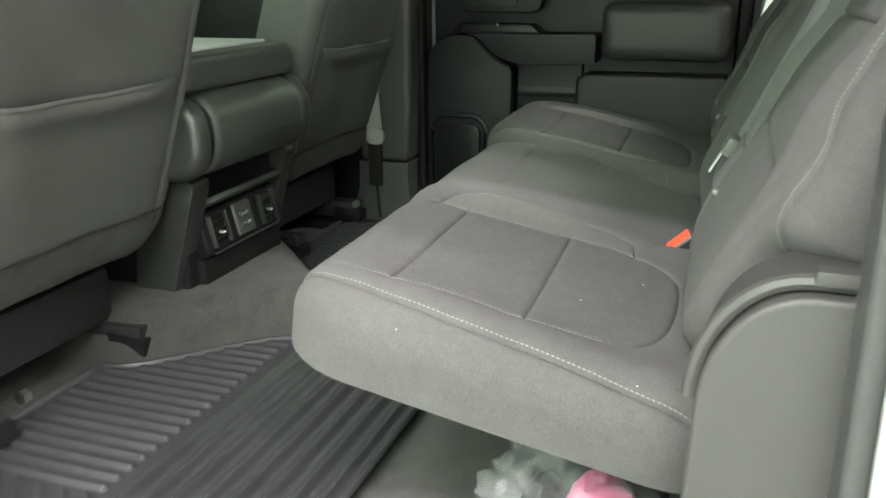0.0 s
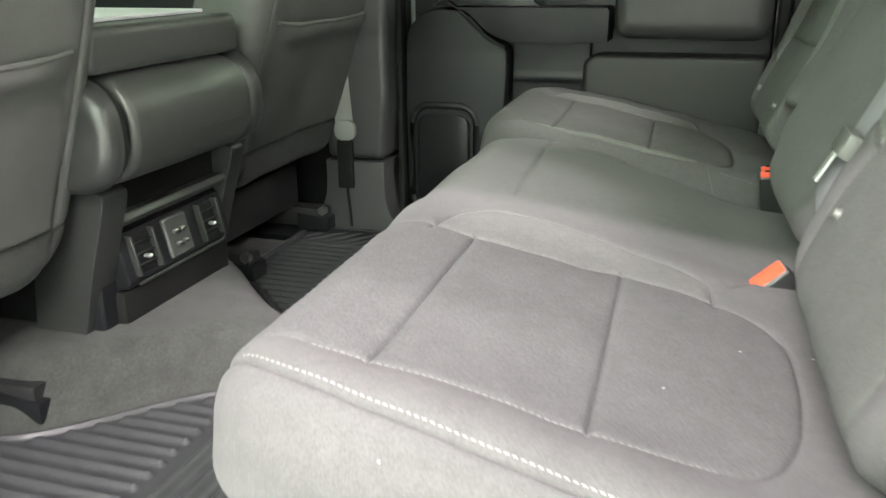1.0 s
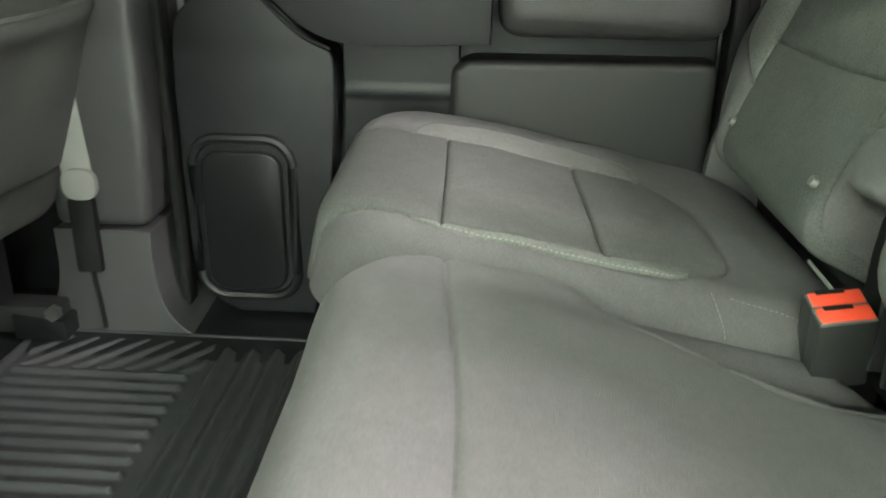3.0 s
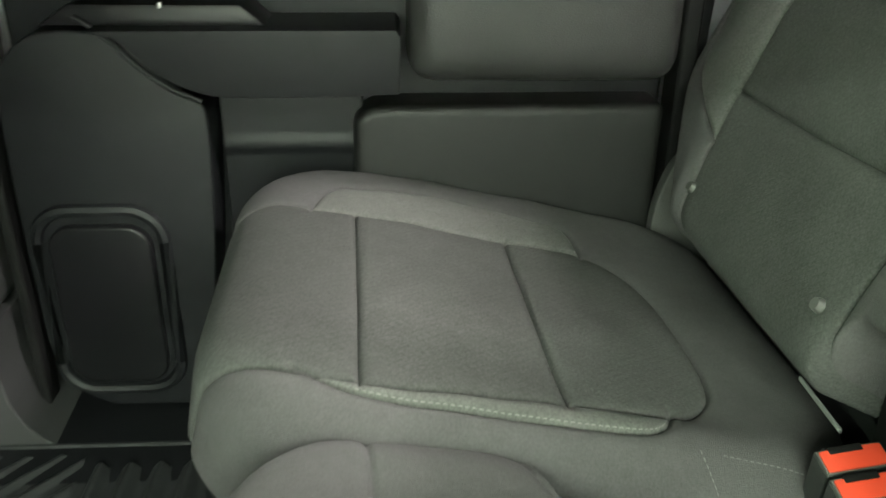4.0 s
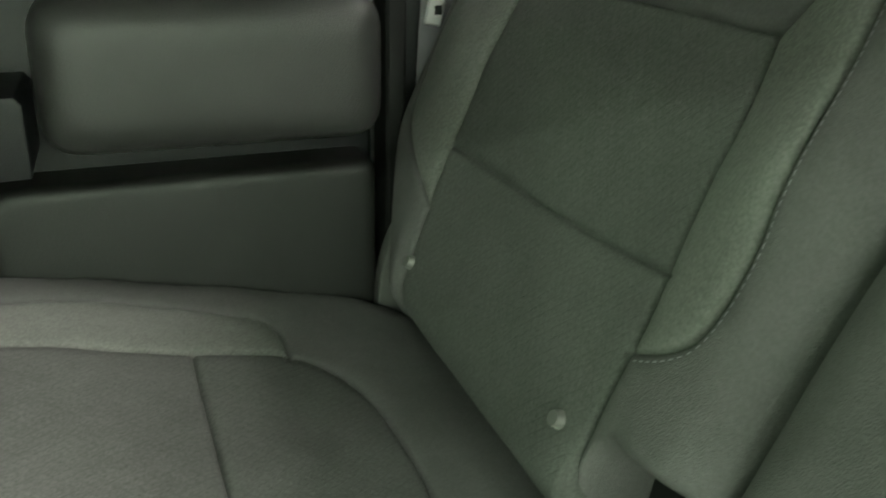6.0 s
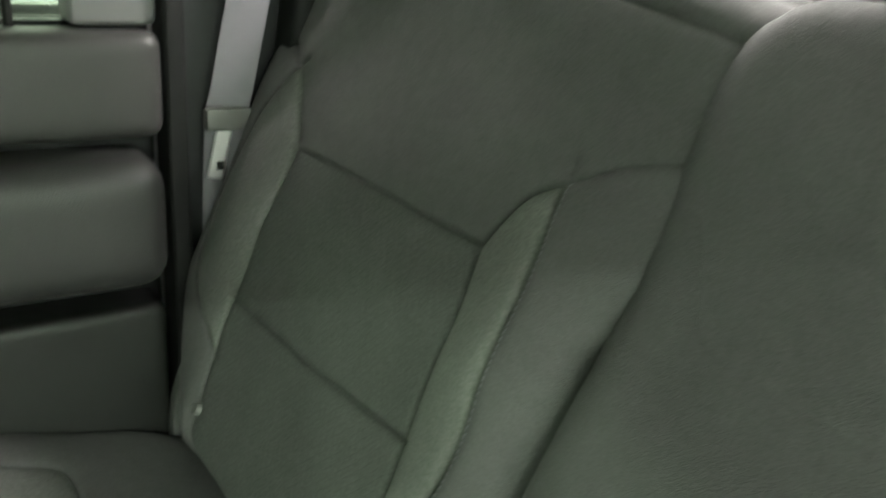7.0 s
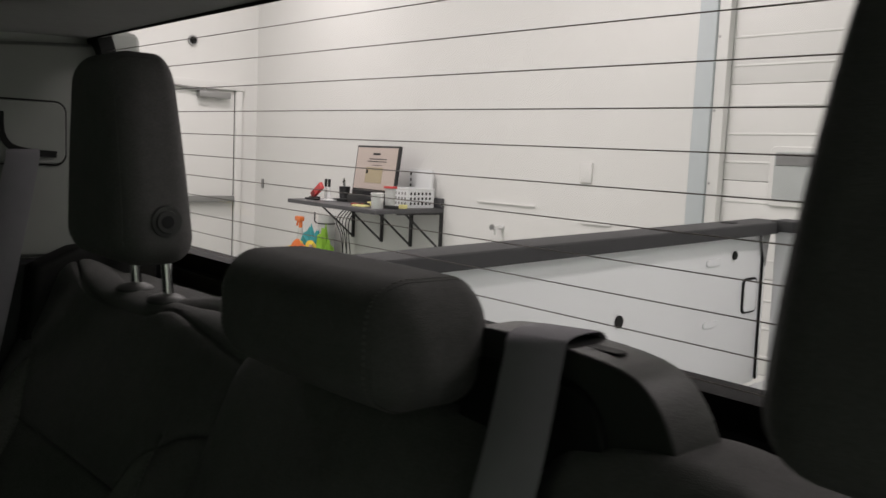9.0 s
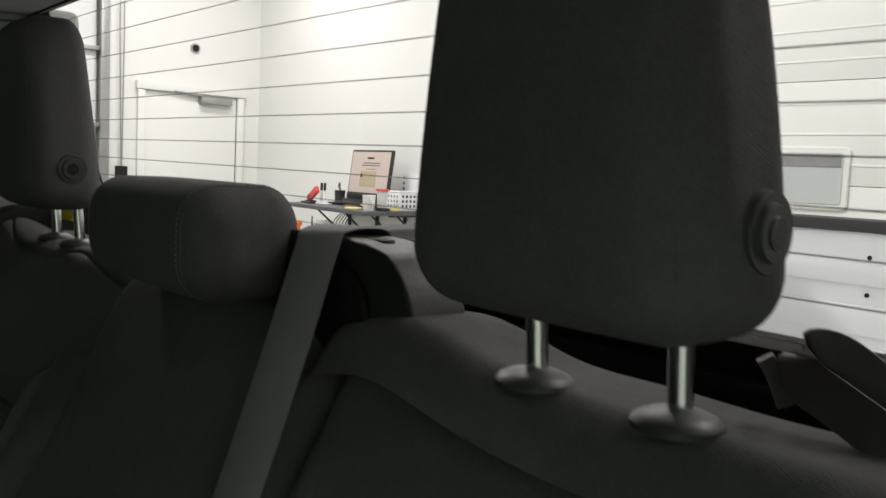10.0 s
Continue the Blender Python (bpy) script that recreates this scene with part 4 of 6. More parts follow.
def headrest(yc, wing=0.123):
    h = thing("headrest", (0.22, yc, 0.885), "tall dark grey cloth headrest on two chrome posts", "headrest", "outer headrests")
    block = Headrest(yc - wing, yc + 0.106, 0.934, 1.212, 0.134, 0.258, 0.040, 0.38, 0.45)
    part("cover", block.cover(), CLOTH, h)
    for side in (-0.105, 0.096):
        ring = block.ring(side)
        part("seam", tube(ring[2:40], 0.0007, 5), CLOTH, h)
        part("stitching", dashes([p + Vector((-0.0018, 0.006 * (1 if side < 0 else -1), 0)) for p in block.ring(side, 200)[2:74]], 0.001), DULLTHREAD, h, "row of grey stitches")
    for dy in (-0.056, 0.056):
        part("post", rod((0.232, yc + dy, 0.88), (0.226, yc + dy, 0.95), 0.0076, seg=20), CHROME, h, "chrome post")
        g = bmesh.new()
        prof = [(0.0, 0.006), (0.0085, 0.006), (0.011, 0.0052), (0.018, 0.0035), (0.0245, 0.0005), (0.0268, -0.0025), (0.0268, -0.006), (0.0, -0.006)]
        rings = [[g.verts.new((0.229 + a * math.cos(k * math.pi / 14), yc + dy + a * math.sin(k * math.pi / 14), 0.883 + b)) for k in range(28)] for a, b in prof[1:-1]]
        for r0, r1 in zip(rings, rings[1:]):
            for k in range(28):
                g.faces.new((r0[k], r0[(k + 1) % 28], r1[(k + 1) % 28], r1[k]))
        g.faces.new(rings[0][::-1])
        g.faces.new(rings[-1])
        part("post_guide", g, COLLAR, h, "black plastic post collar")
    b = part("release_button", rod((0.200, yc - wing + 0.0100, 0.994), (0.200, yc - wing + 0.0000, 0.994), 0.022, seg=32, r2=0.020), RELEASE, h)
    part("button_cap", rod((0.200, yc - wing + 0.0020, 0.994), (0.200, yc - wing + -0.0030, 0.994), 0.0155, seg=28, r2=0.014), RELEASE, b)
    part("button_dish", rod((0.200, yc - wing + -0.0020, 0.994), (0.200, yc - wing + -0.0038, 0.994), 0.009, seg=24, r2=0.008), PLASTIC, b)
    return h


headrest(2.117)
headrest(1.053, 0.120)
mh = thing("headrest", (0.2, 1.61, 0.87), "low wide dark grey cloth middle headrest", "headrest")
block = Headrest(1.430, 1.731, 0.884, 0.995, 0.122, 0.262, 0.042, 0.0, 0.10)
part("cover", block.cover(), CLOTH, mh)
for side in (-0.124, 0.124):
    part("seam", tube(block.ring(side) + block.ring(side)[:1], 0.0007, 5), CLOTH, mh)
    part("stitching", dashes(block.ring(side - 0.006 * (1 if side > 0 else -1), 160)), DULLTHREAD, mh, "row of grey stitches")
for yy in (1.55, 1.67):
    part("post", rod((0.215, yy, 0.84), (0.21, yy, 0.92), 0.006), CHROME, mh, "chrome post")

# centre belt tower
tower = thing("belt_tower", (0.3, 1.41, 0.86), "dark plastic belt outlet on top of the backrest", "belt outlet")
TY, TZ = 0.0435, 0.053


def tower_line(points):
    return [(TY + 0.95 * a, TZ + 0.95 * b) for a, b in smoothline(points, 4)]


part("housing", prism(tower_line([(1.255, 0.83), (1.262, 0.885), (1.285, 0.925), (1.320, 0.944), (1.40, 0.950), (1.47, 0.948), (1.505, 0.935), (1.515, 0.90), (1.515, 0.83)]), 0.230, 0.288, "x", 0.012, 3), PLASTIC2, tower)
# Shade inside the hollow is a black plate on the solid housing.
part("hollow", prism(tower_line([(1.315, 0.832), (1.325, 0.89), (1.345, 0.918), (1.39, 0.926), (1.45, 0.926), (1.48, 0.91), (1.49, 0.832)]), 0.224, 0.232, "x", 0.003, 1), SEALER, tower, "black plate standing for the shaded hollow front")
part("slot", prism(rounded(0.250, 0.264, 1.312, 1.345, 0.005), 0.946, 0.9545, "z", 0.001, 1), SEALER, tower, "dark slot")

# pull strap beside the near headrest
loop = thing("pull_strap", (0.3, 0.86, 0.87), "dark leather-like pull loop on top of the seat back", "strap")
rim = [(0.300, 0.80, 0.866), (0.302, 0.87, 0.880), (0.302, 0.900, 0.901), (0.297, 0.930, 0.921), (0.288, 0.946, 0.921), (0.281, 0.942, 0.909), (0.280, 0.92, 0.898), (0.280, 0.89, 0.884), (0.285, 0.86, 0.870), (0.290, 0.80, 0.856)]
LEATHER = material("strap_leather", (0.020, 0.012, 0.011), 0.45, var=0.25, scale=60, bump=0.3, bscale=400)
part("band", strap(smoothline([(a - 0.004, b + 0.008, c + 0.002) for a, b, c in rim], 6), (-0.35, 0.62, -0.70), 0.026, 0.003), LEATHER, loop)
part("fold", strap(smoothline([(0.275, 0.972, 0.918), (0.280, 0.968, 0.908), (0.285, 0.962, 0.890)], 4), (-0.35, 0.62, -0.70), 0.010, 0.004), LEATHER, loop, "folded strap end")

# yellow tag behind the far headrest
tag = thing("yellow_tag", (0.30, 2.37, 0.88), "bright yellow paper tag behind the headrest", "tag")
part("sheet", box(0.300, 0.302, 2.325, 2.415, 0.895, 0.928, 0, 1), material("yellow_paper", (0.85, 0.62, 0.03), 0.7, var=0.05, scale=20), tag)


# ---- buckles and belts ----
def buckle(at, broad, out, length=0.085):
    """A buckle whose button lies at a place, broad along one direction and facing another."""
    b = thing("seat_belt_buckle", Vector(at) - Vector(out) * 0.06, "black seat belt buckle with red release button", "buckle", "belt buckles")
    zc = Vector(out).normalized()
    yc = (Vector(broad) - zc * zc.dot(Vector(broad))).normalized()
    xc = yc.cross(zc)
    m = Matrix.Translation(at) @ Matrix((xc, yc, zc)).transposed().to_4x4()
    part("body", box(-0.0125, 0.0125, -0.028, 0.028, -length, 0.0, 0.003, 3, m=m), POSTPLASTIC, b)
    part("button_rim", box(-0.0115, 0.0115, -0.0268, 0.0268, -0.004, 0.0014, 0.002, 2, m=m), BUTTON, b)
    part("release_button", box(-0.0102, 0.0100, -0.0255, 0.0255, -0.010, 0.0030, 0.0025, 2, m=m), RED, b, "red button")
    if length < 0.1:
        part("slot", box(0.0048, 0.0118, -0.010, 0.018, -0.004, 0.0036, 0.0015, 2, m=m), SEALER, b, "dark tongue slot")
    return b


buckle((-0.058, 1.316, 0.321), (0.74, 0.10, 0.67), (-0.58, -0.42, 0.70), 0.11)
buckle((-0.018, 1.842, 0.333), (-1, -0.06, -0.05), (-0.12, -0.25, 0.95))
buckle((-0.020, 1.811, 0.331), (-1, -0.06, -0.05), (-0.12, -0.25, 0.95))

fbelt = thing("seat_belt", (0.1, 2.43, 1.05), "grey shoulder belt hanging from the corner pillar", "seat belt", "seat belts")
part("webbing", strap(smoothline([(0.150, 2.448, 1.075), (0.146, 2.440, 1.05), (0.115, 2.432, 0.90), (0.075, 2.428, 0.715), (0.068, 2.430, 0.68), (0.062, 2.435, 0.55), (0.06, 2.438, 0.40)], 4), (1, -0.15, 0.2), 0.050), BELT, fbelt)
part("slide", box(0.040, 0.096, 2.415, 2.436, 0.665, 0.692, 0.005, 2), BUTTON, fbelt)
tg = part("tongue", box(0.046, 0.066, 2.418, 2.424, 0.605, 0.668, 0.002, 1, m=Matrix.Translation((0.056, 2.42, 0.64)) @ Euler((0, radians(12), 0)).to_matrix().to_4x4() @ Matrix.Translation((-0.056, -2.42, -0.64))), BRIGHTSTEEL, fbelt, "chrome belt tongue")
part("tongue_hole", box(0.051, 0.059, 2.416, 2.4175, 0.618, 0.628, 0, 1), SEALER, tg)
gd = thing("belt_guide", (0.15, 2.45, 1.1), "pale belt guide plate in the corner pillar", "belt guide")
part("rim", tube([(a, 2.4605, b) for a, b in rounded(0.082, 0.222, 1.050, 1.156, 0.018)] + [(0.222, 2.4605, 1.138)], 0.0016, 6), SEALER, gd)
part("plate", prism(rounded(0.084, 0.220, 1.052, 1.154, 0.017), 2.455, 2.462, "y", 0.002, 1), PILLAR, gd)
part("slot", strap(smoothline([(0.118, 2.453, 1.135), (0.120, 2.453, 1.10), (0.135, 2.453, 1.078), (0.17, 2.453, 1.070), (0.205, 2.453, 1.068)], 5), (1, 0, 1), 0.011, 0.003), SEALER, gd)

cb = thing("seat_belt", (0.24, 1.40, 0.95), "grey belt of the middle seat with a chrome tongue", "seat belt", "seat belts")
part("webbing", strap(smoothline([(0.291, 1.378, 0.940), (0.274, 1.376, 0.9595), (0.230, 1.372, 0.9595), (0.215, 1.365, 0.942), (0.182, 1.352, 0.866), (0.135, 1.35, 0.735), (0.06, 1.335, 0.565), (0.018, 1.325, 0.475), (-0.005, 1.32, 0.42), (0.012, 1.318, 0.33)], 5), (-0.3, 0.95, 0), 0.049), BELT, cb)
m = Matrix.Translation((0.012, 1.322, 0.478)) @ Euler((0, radians(27), 0)).to_matrix().to_4x4()
part("slide", box(-0.012, 0.008, -0.030, 0.030, -0.014, 0.014, 0.005, 2, m=m), BUTTON, cb)
part("tongue", box(-0.010, -0.007, -0.009, 0.009, -0.050, -0.008, 0.001, 1, m=m), BRIGHTSTEEL, cb, "chrome belt tongue")

# ---- front seats and console ----
FU, FN = (0.31, 0, 0.951), (0.951, 0, -0.31)


def front_seat(yc, inner):
    s = thing("front_seat", (-1.15, yc, 0.1), "dark grey front seat seen from behind with a map pocket", "seat", "front seats")
    seam = smoothline([(0.118, yc - 0.42), (0.108, yc - 0.2), (0.105, yc), (0.108, yc + 0.2), (0.118, yc + 0.42)], 4)
    edges = [smoothline([(-0.2, yc + k * 0.225), (0.2, yc + k * 0.235), (0.5, yc + k * 0.240), (0.95, yc + k * 0.225)], 6) for k in (-1, 1)]
    p = Pad((-1.062, 0, 0.19), FU, Y, FN, (0.055, 0.75, yc - 0.238, yc + 0.238), 0.06, 0.048, 0.10,
            lambda u, v: -0.012 * bump(v, yc, 0.2) - 0.012 * bump(u, 0.42, 0.1) * bump(v, yc, 0.17) + 0.002 * np.sin(v * 31 + u * 13), [seam] + edges, 0, 0.005)
    p.build(s, lambda u, v: ("skirt", CARPET, "carpeted lower skirt") if u < 0.105 else ("back_panel", BACKVINYL, "dark vinyl back") if abs(v - yc) < 0.22 else ("back_edge", BACKVINYL, ""))
    # map pocket: a band with a rolled lip standing slightly off the back
    band, lip = [], []
    for k in range(33):
        v = yc - 0.215 + 0.43 * k / 32
        sag = 0.009 * (1 - ((v - yc) / 0.215) ** 2)
        top = 0.384 - sag
        off = 0.004 + 0.018 * (1 - ((v - yc) / 0.215) ** 4)
        a = [p.place([u, v], lf, False)[0] for u, lf in ((top, off), (top - 0.010, off * 1.22), (top - 0.028, off * 1.18), (top - 0.036, off * 0.62), (top - 0.075, off * 0.5), (0.12, 0.004))]
        band.append(a)
        lip.append(p.place([top, v], off - 0.001, False)[0])
    me = mesh_from("map_pocket", [q for r in band for q in r], [(6 * i + j, 6 * i + j + 1, 6 * i + 7 + j, 6 * i + 6 + j) for i in range(32) for j in range(5)], BACKVINYL)
    part("map_pocket", me, BACKVINYL, s, "stretched map pocket")
    part("pocket_lip", tube([Vector(q) for q in lip], 0.0045, 8), BACKVINYL, s)
    part("back_core", box(-1.06, -1.035, yc - 0.26, yc + 0.26, 0.20, 0.86, 0.02, 3, m=Matrix.Translation((-1.04, 0, 0.2)) @ Euler((0, radians(18), 0)).to_matrix().to_4x4() @ Matrix.Translation((0.965, 0, -0.2))), CLOTH, s)
    part("cushion", box(-1.75, -1.18, yc - 0.27, yc + 0.27, 0.17, 0.36, 0.06, 4), CLOTH, s)
    for k in (-1, 1):
        rail = part("seat_track", box(-1.72, -1.055, yc + k * 0.19 - 0.025, yc + k * 0.19 + 0.025, 0.02, 0.07, 0.006), BLACKMETAL, s, "black steel seat track")
        part("track_cover", prism([(-1.13, 0.012), (-1.045, 0.012), (-1.045, 0.046), (-1.13, 0.056)], yc + k * 0.19 - 0.030, yc + k * 0.19 + 0.030, "y", 0.003), PLASTIC, rail, "plastic track cover")
        part("bolt", rod((-1.045, yc + k * 0.19 + 0.045 * inner, 0.075), (-1.045, yc + k * 0.19 + 0.06 * inner, 0.075), 0.012, seg=6), STEEL, s)
        part("frame_arm", rod((-1.24, yc + k * 0.19, 0.08), (-1.20, yc + k * 0.21, 0.24), 0.010), BLACKMETAL, s)
    part("base_frame", box(-1.66, -1.14, yc - 0.2, yc + 0.2, 0.07, 0.18, 0.012), BLACKMETAL, s)
    return s


front_seat(1.075, 1)
front_seat(2 * MID - 1.075, -1)

con = thing("centre_console", (-1.1, 1.54, 0.1), "dark plastic centre console with rear vents and sockets", "console")
part("body", box(-1.75, -1.035, 1.385, 1.765, 0.06, 0.345, 0.012, 3), PLASTIC, con)
for y0, y1 in ((1.365, 1.425), (1.735, 1.780)):
    part("side_post", prism(smoothline([(-1.115, 0.05), (-1.075, 0.052), (-1.060, 0.085), (-1.040, 0.16), (-1.010, 0.26), (-0.992, 0.315), (-0.992, 0.335), (-1.008, 0.342)], 3) + [(-1.12, 0.342), (-1.16, 0.05)], y0, y1, "y", 0.012, 4), POSTPLASTIC, con, "leaning plastic side post")
part("tray", prism([(-1.05, 0.262), (-1.012, 0.268), (-1.004, 0.278), (-1.012, 0.288), (-1.05, 0.284)], 1.424, 1.738, "y", 0.004, 2), POSTPLASTIC, con, "open tray lip")
# Black block stands for the shade inside the open tray.
part("tray_shade", box(-1.05, -1.034, 1.425, 1.736, 0.284, 0.345, 0.003), SEALER, con)
sp = part("socket_panel", prism([(-1.05, 0.258), (-1.026, 0.252), (-1.006, 0.172), (-1.014, 0.160), (-1.05, 0.155)], 1.426, 1.734, "y", 0.005, 2), PLASTIC, con, "sloping panel with vents and sockets")
part("panel_rim", tube([(-1.004, 1.446, 0.166), (-1.003, 1.700, 0.166), (-1.006, 1.712, 0.174), (-1.022, 1.716, 0.242)], 0.003), POSTPLASTIC, sp)
for yv in (1.476, 1.672):
    part("vent", prism([(-1.029, 0.244), (-1.021, 0.244), (-1.006, 0.180), (-1.019, 0.176)], yv - 0.026, yv + 0.026, "y", 0.003, 1), SEALER, sp, "black air vent")
    for k in range(3):
        z = 0.193 + 0.018 * k
        part("vent_slat", box(-1.016 - 0.0045 * k, -1.004 - 0.0045 * k, yv - 0.025, yv + 0.025, z, z + 0.0024, 0.0005, 1), PLASTIC, sp)
    part("vent_tab", box(-1.012, -0.998, yv - 0.005, yv + 0.005, 0.203, 0.209, 0.002, 1), BRIGHTSTEEL, sp, "small chrome tab")
    for k in (-1, 1):
        part("vent_cheek", prism([(-1.026, 0.246), (-1.012, 0.246), (-0.997, 0.180), (-1.012, 0.176)], yv + k * 0.029 - 0.0025, yv + k * 0.029 + 0.0025, "y", 0.001, 1), POSTPLASTIC, sp, "raised vent edge")
us = part("usb_plate", prism([(-1.029, 0.247), (-1.018, 0.247), (-1.002, 0.178), (-1.019, 0.174)], 1.540, 1.608, "y", 0.003, 1), ROLLVINYL, sp)
for k in range(2):
    for j in range(2):
        part("usb_socket", box(-1.010 - 0.0055 * j, -1.001 - 0.0055 * j, 1.558 + 0.020 * k, 1.570 + 0.020 * k, 0.196 + 0.022 * j, 0.203 + 0.022 * j, 0.001, 1), STEEL, sp, "metal usb socket")
part("kick_panel", box(-1.05, -1.018, 1.42, 1.74, 0.055, 0.157, 0.01, 2), SEALER, con)


def barrel(y0, y1, rx, rz, r):
    """A padded roll with rounded ends along y."""
    bm = bmesh.new()
    rows = []
    ends = [(r * (1 - math.cos(a)), r * (1 - math.sin(a))) for a in np.linspace(0, math.pi / 2, 7)]
    for y, cut in [(y0 + a, b) for a, b in ends] + [((y0 + y1) / 2, -0.001)] + [(y1 - a, b) for a, b in reversed(ends)]:
        rows.append([bm.verts.new((-1.028 + (rx - cut) * math.copysign(abs(math.cos(a)) ** 0.8, math.cos(a)), y, 0.430 + (rz - cut) * math.copysign(abs(math.sin(a)) ** 0.8, math.sin(a)))) for a in np.linspace(0, 2 * math.pi, 56, endpoint=False)])
    for a, b in zip(rows, rows[1:]):
        for i in range(56):
            bm.faces.new((a[i], a[(i + 1) % 56], b[(i + 1) % 56], b[i]))
    bm.faces.new(rows[0][::-1])
    bm.faces.new(rows[-1])
    return bm


part("arm_roll", barrel(1.384, 1.726, 0.098, 0.086, 0.016), ROLLVINYL, con, "padded vinyl roll")
part("roll_end", barrel(1.322, 1.381, 0.100, 0.088, 0.028), POSTPLASTIC, con, "dark plastic end cap")
part("roll_end", barrel(1.729, 1.772, 0.100, 0.088, 0.020), POSTPLASTIC, con, "dark plastic end cap")
part("roll_seam", tube([(-0.929, 1.50, 0.41), (-0.928, 1.60, 0.41), (-0.929, 1.71, 0.41)], 0.0012, 5), ROLLVINYL, con)
part("lid", box(-1.50, -0.965, 1.352, 1.752, 0.515, 0.582, 0.016, 4), ROLLVINYL, con, "padded vinyl lid")
part("lid_plate", box(-1.45, -1.02, 1.375, 1.73, 0.583, 0.590, 0.003, 2), WHITEPAINT, con, "flat white plate on the lid")
part("cup_ring", tube([(-1.15 + 0.045 * math.cos(a), 1.50 + 0.045 * math.sin(a), 0.592) for a in np.linspace(0, 2 * math.pi, 24)], 0.004, 6), PILLAR, con)

# front belt anchor on the far pillar
fa = thing("seat_belt_anchor", (-1.0, 2.30, 0.1), "pale front belt with a dark anchor at the pillar foot", "seat belt")
part("webbing", strap([(-1.035, 2.300, 0.80), (-1.02, 2.296, 0.45), (-1.005, 2.292, 0.285)], (1, 0.2, 0), 0.045), PILLAR, fa)
part("anchor_loop", prism(rounded(-1.03, -0.975, 0.245, 0.295, 0.02), 2.283, 2.297, "y", 0.004, 2), PILLAR, fa, "pale plastic anchor cover")
part("anchor_stalk", box(-1.027, -0.985, 2.285, 2.305, 0.12, 0.245, 0.006, 2), SEALER, fa)
part("anchor_cable", tube([(-1.005, 2.295, 0.12), (-1.0, 2.295, 0.06), (-0.995, 2.29, 0.02)], 0.004), SEALER, fa)

# bag under the wide seat
bag = thing("plastic_bag", (-0.20, 0.87, 0.02), "crumpled clear plastic bag with a pink item, under the seat", "bag")
CLEAR = bpy.data.materials.new("clear_plastic_film")
CLEAR.use_nodes = True
cbsdf = CLEAR.node_tree.nodes["Principled BSDF"]
cbsdf.inputs["Base Color"].default_value = (0.55, 0.56, 0.58, 1)
cbsdf.inputs["Roughness"].default_value = 0.1
cbsdf.inputs["Specular IOR Level"].default_value = 0.9
cbsdf.inputs["Alpha"].default_value = 0.15


def lump(cx, cy, cz, rx, ry, rz, rough, seed, n=4):
    bm = bmesh.new()
    bmesh.ops.create_icosphere(bm, subdivisions=n, radius=1)
    for v in bm.verts:
        p = v.co.normalized()
        k = 1 + rough * (noise.noise(p * 2.3 + Vector((seed, 0, 0))) + 0.6 * noise.noise(p * 6 + Vector((0, seed, 0))))
        v.co = Vector((cx + p.x * k * rx, cy + p.y * k * ry, max(cz + p.z * k * rz, 0.019)))
    return bm


film = lump(-0.145, 0.93, 0.085, 0.095, 0.11, 0.085, 0.35, 3, 5)
for v in film.verts:
    fold = noise.noise(v.co * 16) + 0.5 * abs(noise.noise(v.co * 34 + Vector((4, 0, 0))))
    v.co += (v.co - Vector((-0.145, 0.93, 0.07))).normalized() * 0.020 * (0.2 - fold)
    v.co.z = max(v.co.z, 0.019)
part("film", film, CLEAR, bag, "clear crinkled film", sharp=50)
part("pink_item", lump(-0.10, 0.91, 0.08, 0.045, 0.06, 0.05, 0.3, 7, 3), material("pink_plastic", (0.75, 0.18, 0.36), 0.4, var=0.1, scale=40), bag, "pink packet")
part("dark_item", lump(-0.18, 0.94, 0.06, 0.03, 0.05, 0.035, 0.3, 9, 3), PLASTIC, bag)

# lint specks on the near seat
for k, (u, v) in enumerate(((-0.02, 1.07), (-0.17, 0.99), (-0.03, 1.15), (-0.08, 0.82), (-0.35, 0.80), (-0.10, 1.12))):
    c = Vector(nc.place([u, v])[0])
    sp_ = thing("lint_speck", c, "tiny white lint speck on the seat cloth", "lint", "lint specks")
    part("fluff", rod(c + Vector((-0.0009, -0.0005, 0.0003)), c + Vector((0.0009, 0.0009 * (k % 2), 0.0005)), 0.0003, seg=5), WHITEPAINT, sp_)

